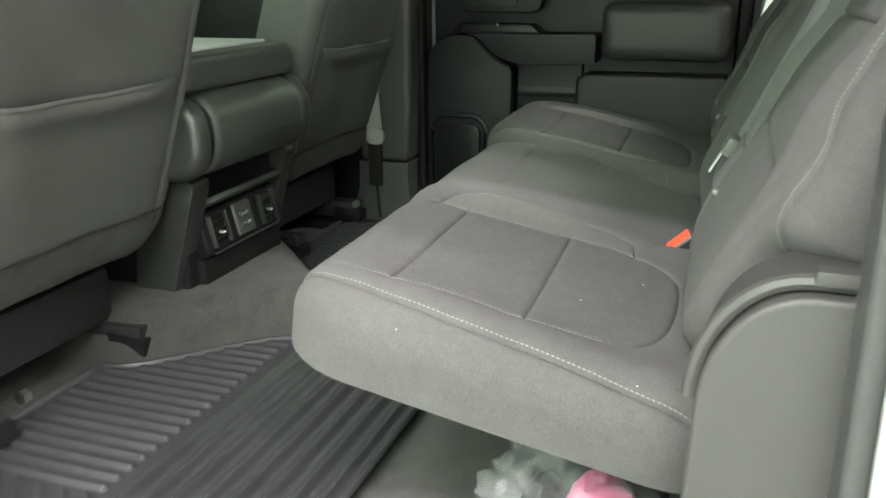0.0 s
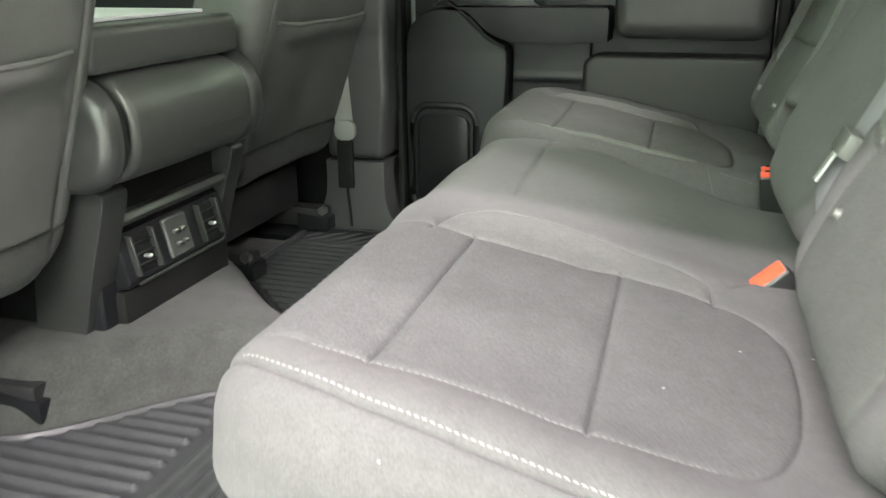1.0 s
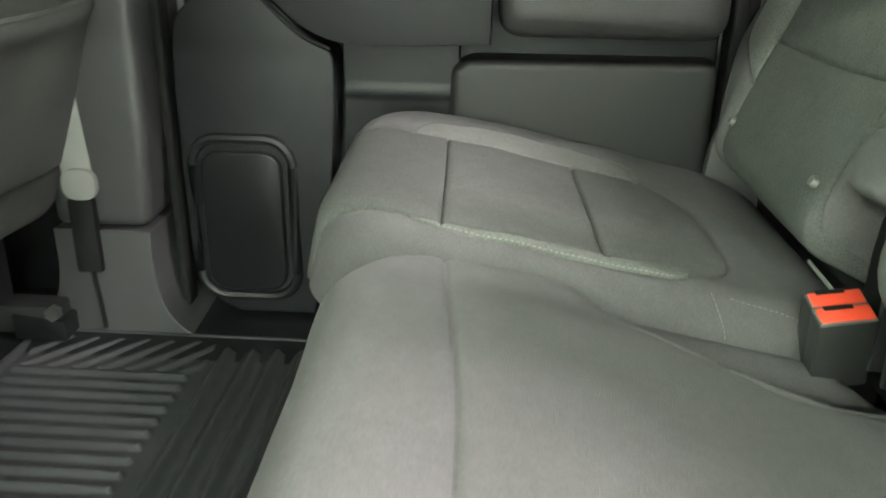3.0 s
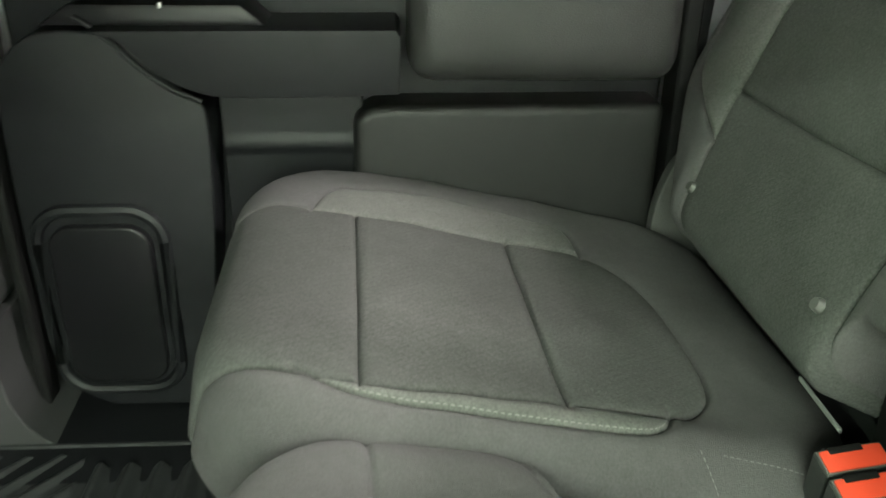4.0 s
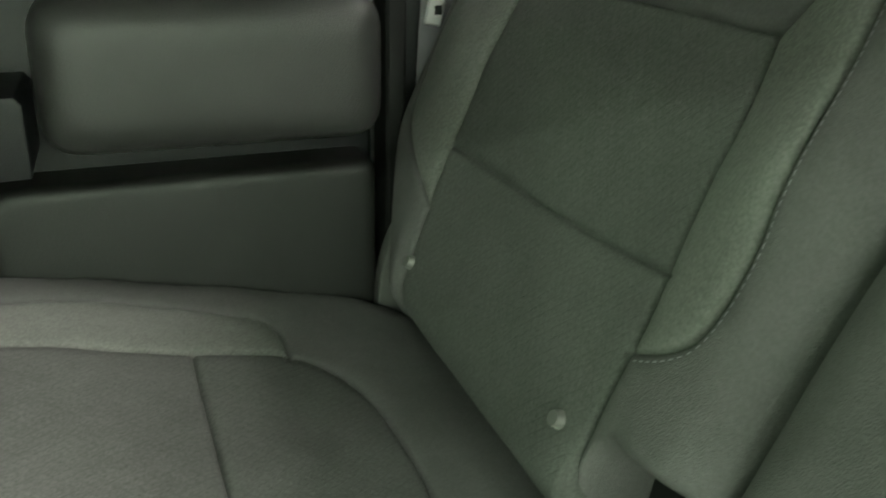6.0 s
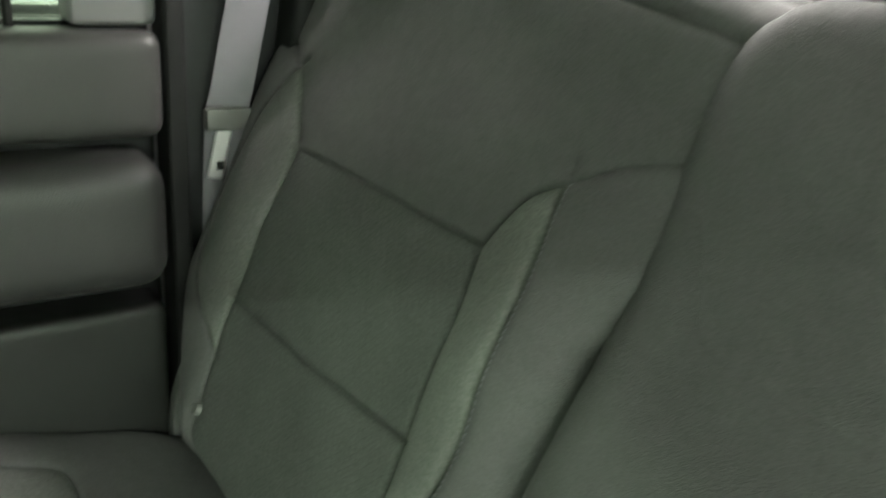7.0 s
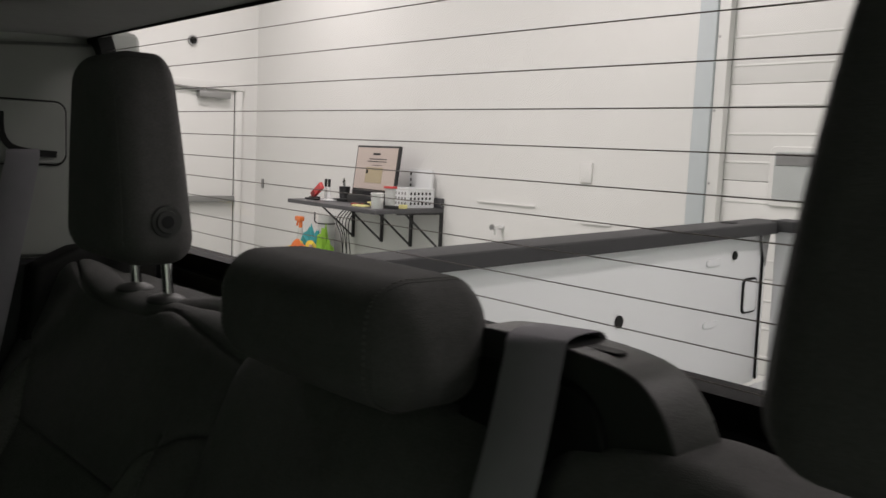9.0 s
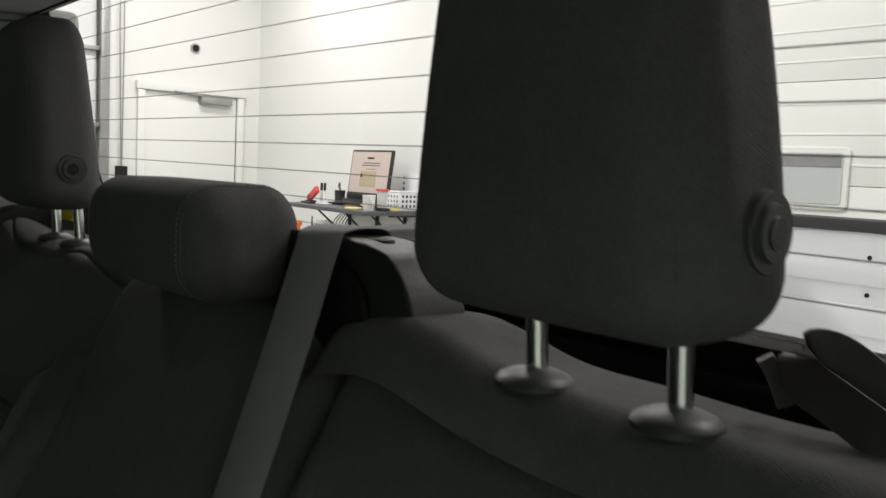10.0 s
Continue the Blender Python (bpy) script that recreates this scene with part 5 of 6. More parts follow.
# ---- truck bed ----
bed = thing("truck_bed", (1.6, MID, 0.3), "white truck bed with dark grey rail caps", "truck bed")
part("floor", box(0.5, 2.72, 0.75, 2.45, 0.28, 0.32, 0.005), WHITEPAINT, bed, "ribbed white bed floor")
for k in range(9):
    part("floor_rib", box(0.52, 2.70, 0.86 + 0.17 * k, 0.94 + 0.17 * k, 0.32, 0.332, 0.005, 2), WHITEPAINT, bed)
part("front_panel", box(0.50, 0.54, 0.68, 2.48, 0.30, 0.82, 0.01), WHITEPAINT, bed)
for y0, y1, yi, d in ((2.50, 2.57, 2.498, -1), (0.595, 0.665, 0.667, 1)):
    side = part("side_wall", box(0.5, 2.70, y0, y1, 0.30, 0.872, 0.008), WHITEPAINT, bed)
    part("rail_cap", box(0.5, 2.80, y0 - 0.045 if d < 0 else y0 - 0.02, y1 + 0.02 if d < 0 else y1 + 0.045, 0.858, 0.902, 0.010, 3), DARKGREY, bed, "dark grey plastic rail cap")
    part("cap_plug", rod((2.52, (y0 + y1) / 2, 0.901), (2.52, (y0 + y1) / 2, 0.904), 0.03, seg=20), SEALER, bed)
    for xx, zz, rr in ((1.86, 0.635, 0.020), (2.51, 0.79, 0.016)):
        part("drain_hole", rod((xx, yi, zz), (xx, yi + d * 0.003, zz), rr, seg=16), SEALER, side, "dark hole")
    for zz in (0.775, 0.56, 0.35):
        part("pressing", prism(rounded(2.33, 2.42, zz - 0.012, zz + 0.012, 0.01), yi - 0.004, yi + 0.004, "y", 0.002, 1), WHITEPAINT, side)
    lamp = part("bed_lamp", prism(rounded(2.575, 2.675, 0.570, 0.700, 0.022), yi - 0.004, yi + 0.004, "y", 0.002, 1), SEALER, side, "lamp with dark bezel")
    part("lens", prism(rounded(2.583, 2.667, 0.578, 0.692, 0.017), yi - 0.007, yi + 0.007, "y", 0.003, 2), WHITEPAINT, lamp, "white lens")
    # Dark gap beside the tailgate, drawn as a black strip.
    part("gap_line", box(2.7035, 2.709, yi - 0.004, yi + 0.004, 0.31, 0.868, 0.001), SEALER, bed, "thin black strip standing for the shaded gap")
    part("gate_post", box(2.7095, 2.728, min(yi, yi - d * 0.05), max(yi, yi - d * 0.05), 0.31, 0.866, 0.002), WHITEPAINT, bed)
    part("corner_gasket", prism(smoothline([(2.668, 0.866), (2.728, 0.866), (2.724, 0.835), (2.716, 0.80), (2.710, 0.765), (2.706, 0.735), (2.692, 0.775), (2.676, 0.82)], 3), yi + d * 0.008, yi + d * 0.014, "y", 0.002, 1), FLAP, bed, "pale grey rubber corner flap")
gate = part("tailgate", box(2.73, 2.80, 0.70, 2.47, 0.30, 0.868, 0.012, 2), WHITEPAINT, bed)
part("tailgate_cap", box(2.715, 2.81, 0.69, 2.48, 0.866, 0.908, 0.008, 2), DARKGREY, bed, "dark grey tailgate cap")
for z0, z1 in ((0.38, 0.48), (0.52, 0.62), (0.69, 0.76)):
    part("pressing", prism(rounded(0.85, 2.30, z0, z1, 0.025), 2.720, 2.734, "x", 0.005, 2), WHITEPAINT, gate)
for yy in (2.36, 1.95, 1.54, 1.13):
    for z in (0.785, 0.66):
        part("hole", rod((2.7195, yy, z), (2.717, yy, z), 0.008, seg=12), SEALER, gate)
bed.matrix_basis = Matrix.Translation((0, 0, -0.025)) @ bed.matrix_basis @ Matrix.Rotation(radians(-1.9), 4, "Y")
tagged(part("truck_frame", box(0.5, 2.75, 0.85, 2.3, -0.1, 0.27, 0.02), BLACKMETAL), "black truck frame under the bed", "frame", kind="structure")

# ---- workshop ----
FZ, WY, WX, CZ = -0.60, 9.0, 4.2, 4.0
tagged(part("workshop_floor", box(-9, 8, -6, 9.2, FZ - 0.1, FZ, 0), CONCRETE), "smooth grey concrete workshop floor", "floor", kind="structure")
tagged(part("wall_side", box(-9, WX + 0.02, WY, WY + 0.2, FZ, CZ, 0), WALLPAINT), "white painted workshop wall", "wall", kind="structure")
tagged(part("wall_desk", box(WX, WX + 0.30, 3.80, WY, FZ, CZ, 0), WALLPAINT), "white painted workshop wall", "wall", kind="structure")
# Two walls out of view; their colour tunes the cab's bounce light.
tagged(part("wall_front_end", box(-9.2, -9, -6, 9.2, FZ, CZ, 0), BOUNCEWALL), "unseen workshop wall tinted green for bounce light", "wall", kind="structure")
tagged(part("wall_near", box(-9, 8, -6.2, -6, FZ, CZ, 0), BOUNCEWALL), "unseen workshop wall tinted green for bounce light", "wall", kind="structure")
tagged(part("wall_far_end", box(WX, WX + 0.3, -6, -1.4, FZ, CZ, 0), WALLPAINT), "white painted workshop wall", "wall", kind="structure")
tagged(part("ceiling_workshop", box(-9.2, 8.2, -6.2, 9.2, CZ, CZ + 0.1, 0), WALLPAINT), "white workshop ceiling", "ceiling", kind="structure")
tagged(part("door_jamb", box(WX - 0.012, WX + 0.12, 3.690, 3.806, FZ, CZ, 0.008), JAMBPAINT), "grey-blue painted steel door jamb", "jamb", kind="structure")
tagged(part("skirting", box(WX - 0.012, WX - 0.001, 3.92, WY, FZ, FZ + 0.1, 0.002), SEALER), "black rubber skirting", "baseboard", kind="structure")

shop_door = thing("sectional_door", (4.26, 1.1, FZ), "white ribbed sectional workshop door with small windows", "garage door", kind="structure")
z = FZ
for k in range(8):
    panel = part("panel", box(4.26, 4.31, -1.4, 3.685, z + 0.0015, z + 0.5435, 0.004, 2), WALLPAINT, shop_door)
    for j in range(3):
        part("rib", box(4.2565, 4.262, -1.38, 3.61, z + 0.10 + 0.16 * j, z + 0.112 + 0.16 * j, 0.002, 1), WALLPAINT, panel)
    if k == 3:
        for yy in (2.78, 1.80, 0.82):
            w = part("window", prism(rounded(yy - 0.03, yy + 0.55, 0.905, 1.235, 0.03), 4.246, 4.26, "x", 0.004, 1), WALLPAINT, shop_door, "white framed window")
            part("pane", prism(rounded(yy, yy + 0.52, 0.935, 1.205, 0.02), 4.242, 4.250, "x", 0.002, 1), PANEGREY, w, "grey pane")
            # Darker reflection along the pane's top, put in as a grey strip.
            part("reflection_strip", box(4.238, 4.243, yy + 0.01, yy + 0.51, 1.130, 1.196, 0.002, 1), FLAP, w, "grey strip standing for a reflection on the pane")
    z += 0.545
side_trim = tagged(part("door_trim", box(4.205, 4.258, 3.615, 3.688, FZ, CZ, 0.004), WALLPAINT), "white steel track cover beside the workshop door", "trim", kind="structure")
for k in range(9):
    part("screw", rod((4.206, 3.672, FZ + 0.35 + 0.42 * k), (4.203, 3.672, FZ + 0.35 + 0.42 * k), 0.008, seg=10), STEEL, side_trim)

man = thing("door_1", (3.45, WY, FZ), "closed white steel door with a closer and push bar", "door", kind="structure")
part("leaf", box(2.975, 3.935, WY - 0.012, WY + 0.02, FZ + 0.01, 1.655, 0.004), WALLPAINT, man)
for b in (box(2.90, 2.968, WY - 0.045, WY, FZ, 1.665, 0.005), box(3.942, 4.01, WY - 0.045, WY, FZ, 1.665, 0.005), box(2.885, 4.03, WY - 0.055, WY, 1.667, 1.745, 0.006)):
    part("door_frame", b, WALLPAINT, man)
part("edge_gap", box(3.9355, 3.9415, WY - 0.013, WY - 0.001, FZ, 1.66, 0), SEALER, man)
cl = part("closer", box(3.52, 3.86, WY - 0.09, WY - 0.012, 1.575, 1.64, 0.012, 2), STEEL, man, "grey door closer")
part("closer_arm", rod((3.60, WY - 0.06, 1.645), (3.25, WY - 0.05, 1.672), 0.012), STEEL, cl)
pb = part("push_bar", box(3.02, 3.92, WY - 0.09, WY - 0.03, 0.535, 0.60, 0.012, 2), PILLAR, man, "pale push bar")
part("bar_end", box(2.985, 3.04, WY - 0.10, WY - 0.012, 0.48, 0.63, 0.012, 2), STEEL, pb)

vent = thing("wall_pipe_hole", (3.48, WY, 2.117), "round dark pipe hole in the wall", "hole")
part("ring", rod((3.48, WY, 2.117), (3.48, WY - 0.02, 2.117), 0.05, seg=24), STEEL, vent)
part("hole", rod((3.48, WY - 0.018, 2.117), (3.48, WY - 0.024, 2.117), 0.035, seg=20), SEALER, vent)
tr = thing("door_track", (2.56, WY, FZ), "galvanised vertical door track with a pull chain", "track")
part("track", box(2.52, 2.60, WY - 0.14, WY, FZ, CZ, 0.008), STEEL, tr)
part("edge_strip", box(2.62, 2.64, WY - 0.06, WY, FZ, CZ, 0.004), GREYPAINT, tr)
for zz in (2.0, 1.3, 0.6):
    part("bracket", box(2.36, 2.52, WY - 0.10, WY - 0.04, zz - 0.03, zz + 0.01, 0.004), STEEL, tr)
for xx in (2.715, 2.755):
    part("chain", tube([(xx, WY - 0.05, 3.9), (xx + 0.003, WY - 0.05, 2.2), (2.745 + (xx - 2.735) * 0.2, WY - 0.05, 0.92)], 0.006, 6), STEEL, tr)
part("control_box", box(2.70, 2.80, WY - 0.07, WY, 0.76, 0.92, 0.008), SEALER, tr)
tagged(part("overhead_door", box(-1.5, 2.50, WY - 0.05, WY - 0.02, FZ, 3.2, 0.01), GREYPAINT), "pale grey overhead door beside the track", "garage door", kind="structure")

desk = thing("wall_desk_shelf", (3.85, 6.6, 0.64), "dark grey wall-mounted desk on thin black steel brackets", "desk")
part("top", prism([(3.43, 5.87), (WX - 0.004, 5.985), (WX - 0.004, 7.21), (3.50, 7.18)], 0.658, 0.690, "z", 0.004, 2), DESKTOP, desk)
part("splash_strip", box(WX - 0.035, WX - 0.004, 5.985, 7.20, 0.691, 0.768, 0.005), DESKTOP, desk)
for yy in (7.19, 6.77, 6.375, 6.0):
    part("bracket_post", box(WX - 0.026, WX - 0.002, yy - 0.011, yy + 0.011, 0.345, 0.657, 0.003), BLACKMETAL, desk)
    part("bracket_brace", rod((WX - 0.016, yy, 0.355), (3.82, yy, 0.648), 0.0085), BLACKMETAL, desk)
    part("bracket_arm", box(3.74, WX - 0.027, yy - 0.010, yy + 0.010, 0.640, 0.657, 0.003), BLACKMETAL, desk)

mon = thing("monitor", (3.95, 6.52, 0.69), "black framed computer monitor showing a text page", "monitor")
mm = Matrix.Translation((3.93, 6.53, 0.975)) @ Euler((0, radians(7), radians(-3))).to_matrix().to_4x4()
part("case", box(-0.012, 0.016, -0.305, 0.305, -0.190, 0.185, 0.006, 2, m=mm), BLACKMETAL, mon)
scr = part("screen", box(-0.0145, -0.0125, -0.289, 0.289, -0.172, 0.168, 0.0005, 1, m=mm), glow("screen_page", (0.50, 0.42, 0.38), 0.30), mon, "lit pale screen")
for y0, y1, z0, z1 in ((-0.05, 0.05, 0.108, 0.124), (-0.15, 0.10, 0.072, 0.078), (-0.15, 0.12, 0.052, 0.058), (-0.09, 0.05, 0.022, 0.026)):
    part("text_line", box(-0.0165, -0.0142, y0, y1, z0, z1, 0, 1, m=mm), BLACKMETAL, scr)
part("text_block", box(-0.0165, -0.0142, -0.11, 0.13, -0.12, 0.008, 0, 1, m=mm), glow("screen_block", (0.40, 0.33, 0.22), 0.28), scr)
part("icon", box(-0.0175, -0.0160, 0.095, 0.125, -0.045, -0.015, 0, 1, m=mm), PLASTIC2, scr)
part("stand", box(3.93, 4.03, 6.44, 6.56, 0.691, 0.79, 0.01), BLACKMETAL, mon)
kb = thing("laptop_dock", (3.85, 6.52, 0.69), "closed black laptop dock under the monitor", "laptop dock")
part("base", box(3.78, 3.90, 6.30, 6.72, 0.691, 0.755, 0.008), BLACKMETAL, kb)
part("lid", box(3.80, 3.89, 6.34, 6.68, 0.756, 0.800, 0.006), PLASTIC, kb)


def cup(name, x, y, z, r, h, mat, label, group=""):
    t = thing(name, (x, y, z), label, name.replace("_", " "), group)
    part("body", rod((x, y, z + 0.001), (x, y, z + h), r * 0.85, seg=20, r2=r), mat, t)
    part("rim", tube([(x + r * math.cos(a), y + r * math.sin(a), z + h) for a in np.linspace(0, 2 * math.pi, 20)], r * 0.06, 5), mat, t)
    return t


REDCORE = material("dark_red_plastic", (0.22, 0.03, 0.03), 0.5, var=0.1, scale=30)
PALEYELLOW = material("pale_yellow_paper", (0.78, 0.72, 0.32), 0.8, var=0.06, scale=20)
REDP = material("red_plastic", (0.62, 0.07, 0.07), 0.4, var=0.08, scale=30)
YEL = material("yellow_plastic", (0.85, 0.62, 0.08), 0.4, var=0.08, scale=30)
LIME = material("lime_cloth", (0.32, 0.62, 0.06), 0.8, var=0.15, scale=30)
TEAL = material("teal_cloth", (0.05, 0.35, 0.38), 0.8, var=0.15, scale=30)
pen = cup("pen_pot", 3.90, 6.93, 0.69, 0.047, 0.115, BLACKMETAL, "black pen pot with pens on the desk")
for k in range(4):
    part("pen", rod((3.89 + 0.012 * k, 6.92 + 0.008 * k, 0.75), (3.87 + 0.016 * k, 6.89 + 0.03 * k, 0.85 + 0.014 * (k % 3)), 0.008, seg=6), PLASTIC2 if k % 2 else STEEL, pen)
mug = cup("mug", 3.55, 6.00, 0.69, 0.050, 0.115, BRIGHTSTEEL, "shiny steel mug near the desk edge")
part("handle", tube(smoothline([(3.535, 5.957, 0.785), (3.525, 5.925, 0.775), (3.525, 5.920, 0.735), (3.535, 5.957, 0.72)], 4), 0.006, 6), BRIGHTSTEEL, mug)
tum = cup("tumbler", 3.70, 6.04, 0.69, 0.042, 0.150, PALEWARE, "clear tumbler with a red lid")
part("lid", rod((3.70, 6.04, 0.841), (3.70, 6.04, 0.855), 0.052, seg=20), REDP, tum, "red lid")
ph = thing("hand_scanner", (3.72, 7.08, 0.69), "red hand scanner leaning on its black stand", "scanner")
tilt = Matrix.Translation((3.72, 7.07, 0.768)) @ Euler((radians(56), 0, 0)).to_matrix().to_4x4()
part("head", box(-0.016, 0.016, -0.032, 0.032, -0.095, 0.085, 0.014, 3, m=tilt), REDP, ph)
part("trim", box(-0.020, -0.014, -0.022, 0.022, -0.080, -0.030, 0.004, 2, m=tilt), REDCORE, ph)
part("foot", box(3.69, 3.76, 7.08, 7.16, 0.691, 0.712, 0.006), BLACKMETAL, ph)
for k, yy in enumerate((6.985, 7.035)):
    m_ = thing("marker", (3.78, yy, 0.69), "white marker with a black cap standing on the desk", "marker", "markers")
    part("barrel", rod((3.78, yy, 0.691), (3.78, yy, 0.80), 0.011, seg=10), WHITEPAINT, m_)
    part("cap", rod((3.78, yy, 0.80), (3.78, yy, 0.865), 0.012, seg=10), BLACKMETAL, m_)
bas = thing("basket", (4.0, 6.1, 0.69), "white perforated plastic basket on the desk", "basket")
BX0, BX1, BY0, BY1, BZ = 3.86, 4.12, 6.03, 6.27, 0.835
part("front_wall", box(BX0, BX0 + 0.008, BY0, BY1, 0.691, BZ, 0.003), WHITEPAINT, bas)
part("back_wall", box(BX1, BX1 + 0.008, BY0, BY1, 0.691, BZ, 0.003), WHITEPAINT, bas)
part("side_wall", box(BX0 + 0.009, BX1 - 0.001, BY0, BY0 + 0.008, 0.691, BZ, 0.003), WHITEPAINT, bas)
part("side_wall", box(BX0 + 0.009, BX1 - 0.001, BY1 - 0.008, BY1, 0.691, BZ, 0.003), WHITEPAINT, bas)
part("rim", tube([(BX0, BY0, BZ), (BX0, BY1, BZ), (BX1 + 0.008, BY1, BZ), (BX1 + 0.008, BY0, BZ), (BX0, BY0, BZ)], 0.006, 6), WHITEPAINT, bas)
for r_ in range(3):
    for k in range(6):
        part("hole", box(BX0 + 0.025 + 0.038 * k, BX0 + 0.042 + 0.038 * k, BY0 - 0.003, BY0 + 0.001, 0.715 + 0.038 * r_, 0.735 + 0.038 * r_, 0.001, 1), SEALER, bas)
    for k in range(4):
        part("hole", box(BX0 - 0.003, BX0 + 0.001, BY0 + 0.02 + 0.038 * k, BY0 + 0.036 + 0.038 * k, 0.715 + 0.038 * r_, 0.735 + 0.038 * r_, 0.001, 1), FLAP, bas)
tray = thing("file_rack", (4.13, 6.27, 0.69), "tall white file rack against the wall", "file rack")
part("body", box(4.132, 4.158, 6.08, 6.36, 0.691, 0.985, 0.006), WHITEPAINT, tray)
for k in range(4):
    part("slot", box(4.129, 4.133, 6.325, 6.340, 0.80 + 0.045 * k, 0.822 + 0.045 * k, 0.001, 1), SEALER, tray)


def slab(name, x, y, sx, sy, h, turn, mat, label, category):
    t = thing(name, (x, y, 0.69), label, category)
    m = Matrix.Translation((x, y, 0.691)) @ Matrix.Rotation(radians(turn), 4, "Z")
    part("body", box(-sx / 2, sx / 2, -sy / 2, sy / 2, 0, h, min(h * 0.3, 0.006), 2, m=m), mat, t)


slab("note_pad", 3.56, 6.22, 0.07, 0.12, 0.014, 20, PALEYELLOW, "pale yellow note pad on the desk", "note pad")
slab("note_pad", 3.74, 6.30, 0.07, 0.08, 0.030, 5, PALEYELLOW, "thick pale yellow note block on the desk", "note pad")
slab("note_pad", 3.78, 5.98, 0.05, 0.05, 0.030, 5, PALEYELLOW, "small pale yellow note block on the desk", "note pad")
slab("wallet", 3.66, 6.36, 0.09, 0.17, 0.022, -15, PLASTIC, "flat black case on the desk", "case")
slab("wallet", 3.80, 6.80, 0.09, 0.16, 0.022, 10, PLASTIC, "flat black case on the desk", "case")
slab("hand_tool", 3.64, 7.02, 0.05, 0.20, 0.014, -8, PLASTIC, "thin dark tool lying on the desk", "tool")
slab("hand_tool", 3.60, 6.32, 0.03, 0.10, 0.020, 35, REDCORE, "dark red handled tool on the desk", "tool")
slab("paper_stack", 3.78, 6.90, 0.20, 0.14, 0.010, 12, WHITEPAINT, "white papers lying on the desk", "papers")
slab("key_ring", 3.66, 5.97, 0.05, 0.10, 0.024, 25, BLACKMETAL, "dark keys lying on the desk", "keys")
for k in range(5):
    cab = thing("cable", (4.1, 7.2 - 0.03 * k, 0.1), "black cable hanging below the desk", "cable", "desk cables")
    part("cord", tube([Vector(q) for q in smoothline([(4.12, 7.12 - 0.03 * k, 0.66), (4.08, 7.30 - 0.05 * k, 0.50), (4.10, 7.25 - 0.03 * k, 0.35), (4.07, 7.17 - 0.03 * k + 0.03 * (k % 2), 0.15), (4.05, 7.12 - 0.03 * k, -0.3), (4.03, 7.10 - 0.03 * k, FZ + 0.01)], 5)], 0.0048, 6), BLACKMETAL, cab)
sh = thing("low_cabinet", (3.98, 7.5, FZ), "low white cabinet beside the desk", "cabinet")
part("body", box(3.78, WX - 0.01, 7.215, 7.86, FZ, 0.175, 0.01), WALLPAINT, sh)
part("door", box(3.765, 3.779, 7.23, 7.53, FZ + 0.05, 0.155, 0.005), WALLPAINT, sh)
part("door", box(3.765, 3.779, 7.545, 7.845, FZ + 0.05, 0.155, 0.005), WALLPAINT, sh)
PINKWARE = material("pale_pink_packet", (0.62, 0.42, 0.36), 0.6, var=0.15, scale=40)
ORANGE = material("orange_plastic", (0.80, 0.20, 0.05), 0.4, var=0.08, scale=30)
BLUEBAG = material("pale_blue_packet", (0.45, 0.50, 0.66), 0.5, var=0.2, scale=50)
for k, (x, y, c, sx, sy, sz, z0, lab, nm) in enumerate((
        (3.93, 7.66, YEL, 0.07, 0.11, 0.09, 0.0, "yellow packet on the cabinet", "packet"),
        (3.93, 7.48, YEL, 0.07, 0.10, 0.11, 0.0, "yellow packet on the cabinet", "packet"),
        (3.86, 7.58, ORANGE, 0.05, 0.06, 0.12, 0.0, "orange packet on the cabinet", "packet"),
        (3.84, 7.50, BLUEBAG, 0.04, 0.07, 0.06, 0.0, "pale blue packet on the cabinet", "packet"),
        (3.84, 7.31, PINKWARE, 0.05, 0.05, 0.09, 0.0, "pale pink packet on the cabinet", "packet"),
        (3.95, 7.30, LIME, 0.06, 0.085, 0.23, 0.0, "crumpled lime green cloth on the cabinet", "cloth"),
        (4.02, 7.55, TEAL, 0.06, 0.13, 0.24, 0.0, "crumpled pale teal cloth on the cabinet", "cloth"))):
    t = thing(nm, (x, y, 0.176), lab, nm)
    bm = lump(0, 0, 0, sx, sy, sz, 0.75, k * 3.1, 3)
    for v in bm.verts:
        fold = 1 + 0.25 * noise.noise(v.co * 22 + Vector((k, 0, 0)))
        v.co = Vector((v.co.x * fold + x, v.co.y * fold + y, 0.177 + max(v.co.z - 0.019, 0) * fold))
    part("body", bm, c, t, sharp=40)
bot = thing("clear_bottle", (4.08, 7.46, 0.176), "clear plastic jug with a dark handle band", "jug")
part("body", rod((4.08, 7.46, 0.177), (4.08, 7.46, 0.52), 0.085, seg=20, r2=0.075), PALEWARE, bot)
part("band", rod((4.08, 7.46, 0.44), (4.08, 7.46, 0.45), 0.081, seg=20), SEALER, bot)
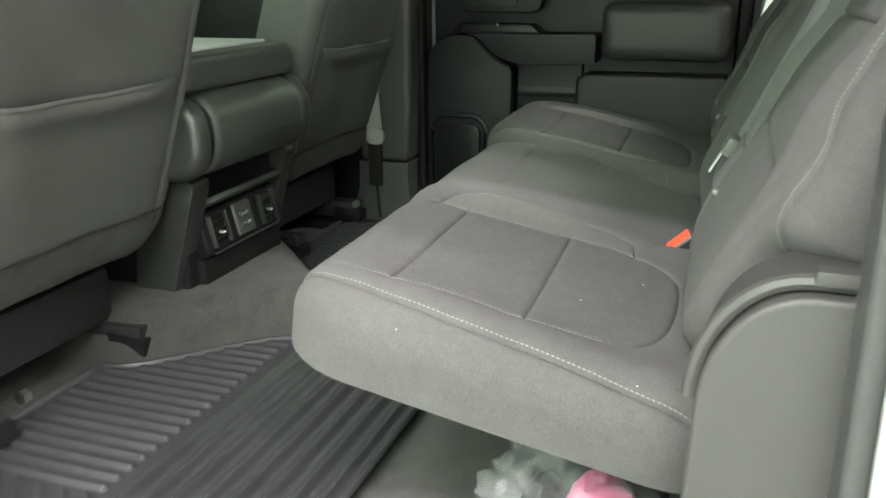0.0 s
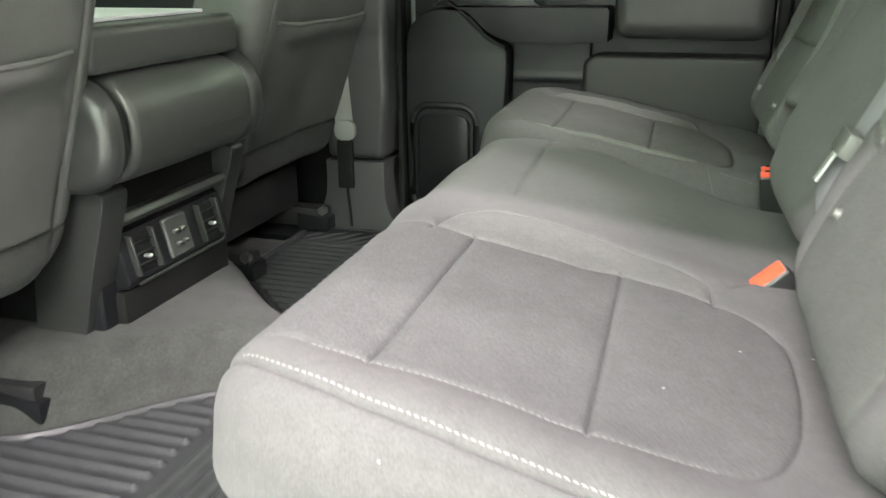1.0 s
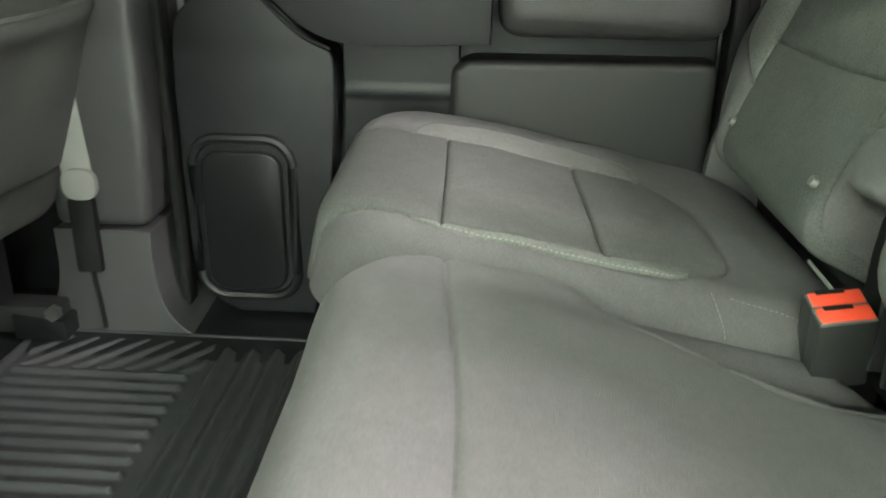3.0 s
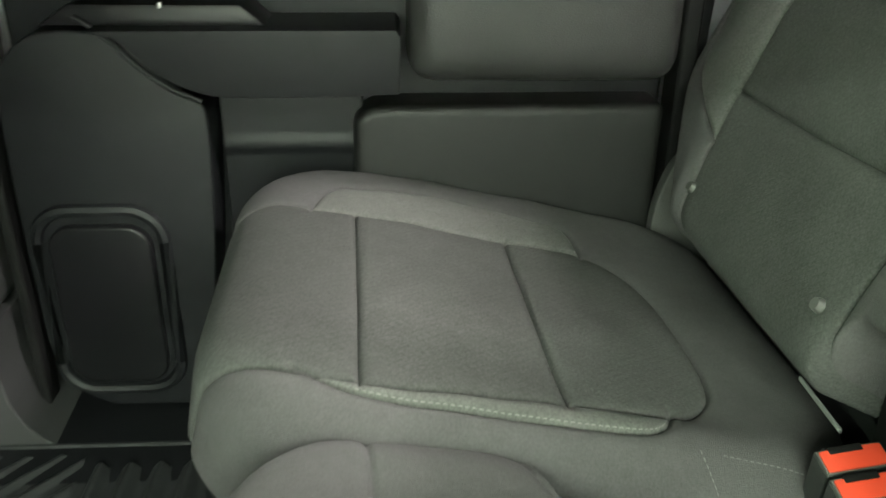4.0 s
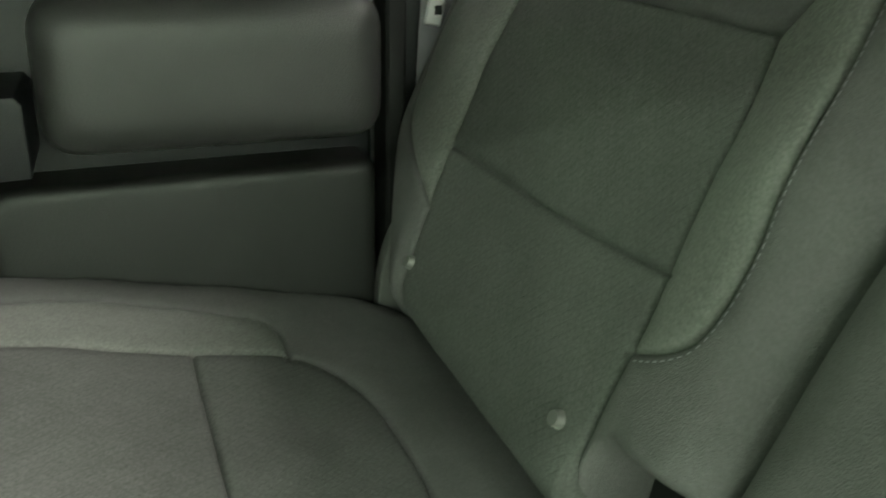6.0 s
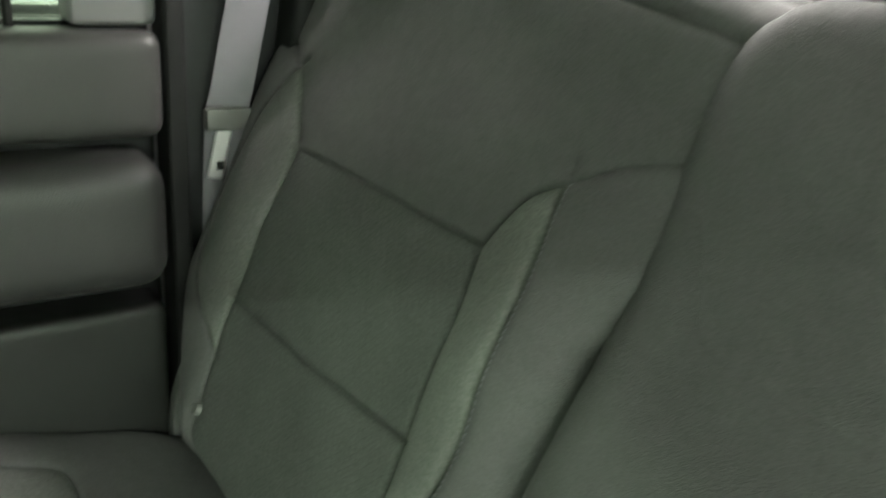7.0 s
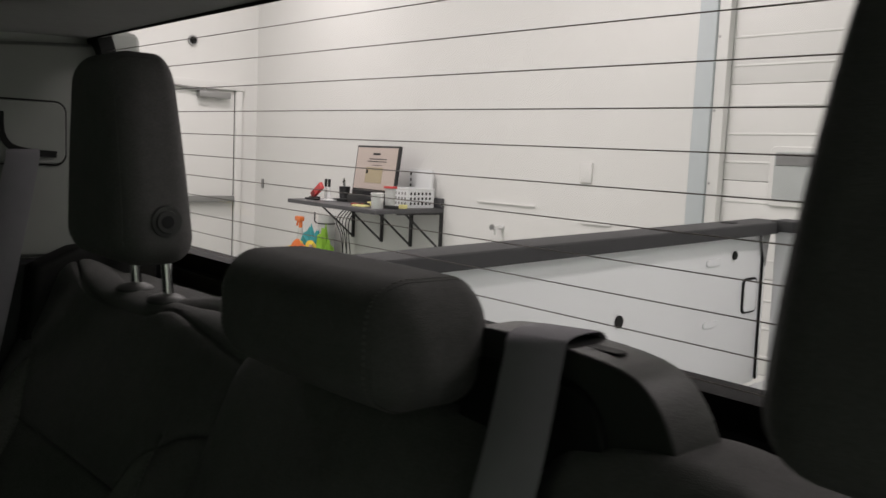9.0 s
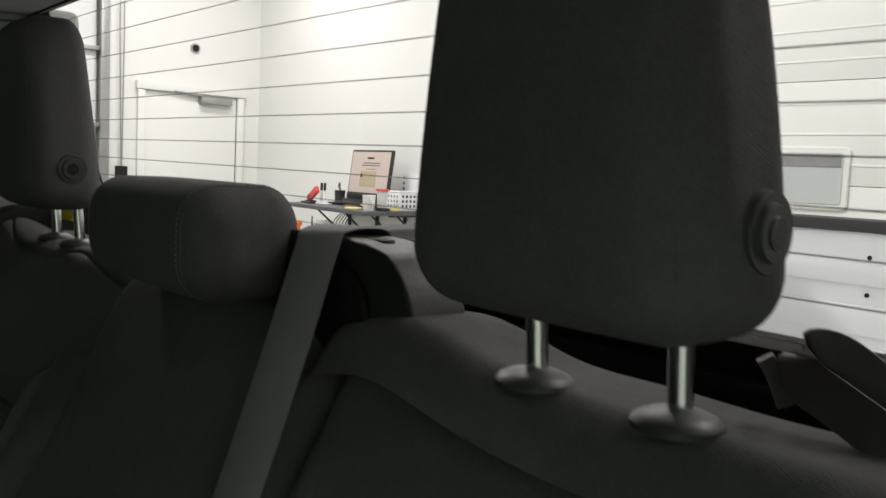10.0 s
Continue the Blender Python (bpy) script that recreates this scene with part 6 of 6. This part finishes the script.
part("handle", tube([(4.03, 7.545, 0.44), (4.02, 7.565, 0.46), (4.02, 7.565, 0.54)], 0.007, 6), BLACKMETAL, bot)
spb = thing("spray_bottle", (4.0, 7.77, 0.176), "clear spray bottle with an orange trigger", "spray bottle")
part("bottle", rod((4.0, 7.77, 0.177), (4.0, 7.77, 0.38), 0.05, seg=18, r2=0.02), PALEWARE, spb)
head = part("trigger_head", box(3.975, 4.025, 7.74, 7.84, 0.44, 0.485, 0.012, 2), ORANGE, spb, "orange trigger head")
part("neck", rod((4.0, 7.77, 0.38), (4.0, 7.77, 0.445), 0.018, seg=12), ORANGE, spb)
part("lever", rod((3.99, 7.80, 0.445), (3.985, 7.81, 0.395), 0.009, seg=8), ORANGE, head)

tap = thing("wall_tap", (WX, 5.33, 0.60), "dull steel hose tap on the wall", "tap")
part("flange", rod((WX - 0.001, 5.33, 0.60), (WX - 0.010, 5.33, 0.60), 0.020, seg=16), BRIGHTSTEEL, tap)
part("body", rod((WX - 0.010, 5.33, 0.60), (WX - 0.105, 5.33, 0.603), 0.014, seg=12), BRIGHTSTEEL, tap)
part("spout", tube(smoothline([(WX - 0.050, 5.33, 0.60), (WX - 0.068, 5.335, 0.585), (WX - 0.072, 5.337, 0.548)], 4), 0.011, 8), BRIGHTSTEEL, tap)
part("wheel", rod((WX - 0.105, 5.33, 0.603), (WX - 0.117, 5.33, 0.604), 0.021, seg=14), STEEL, tap)
# Small dark mark on the wall, built as a thin block.
mk = thing("wall_mark", (WX, 8.83, 0.735), "small dark mark on the wall", "hook")
part("body", box(WX - 0.02, WX - 0.001, 8.815, 8.845, 0.69, 0.785, 0.006), STEEL, mk)
sw = thing("wall_box", (WX, 4.575, 1.03), "white blank wall box", "wall box")
part("plate", box(WX - 0.016, WX - 0.001, 4.525, 4.625, 0.965, 1.10, 0.008), WALLPAINT, sw)
# Faint lines along the wall, built as thin strips in wall paint.
for y0, y1, zz in ((5.02, 5.61, 0.775), (4.35, 4.6, 0.70)):
    tagged(part("wall_strip", box(WX - 0.012, WX - 0.001, y0, y1, zz - 0.006, zz + 0.006, 0.002), WALLPAINT), "thin raised strip along the wall, in wall paint", "conduit", kind="structure")
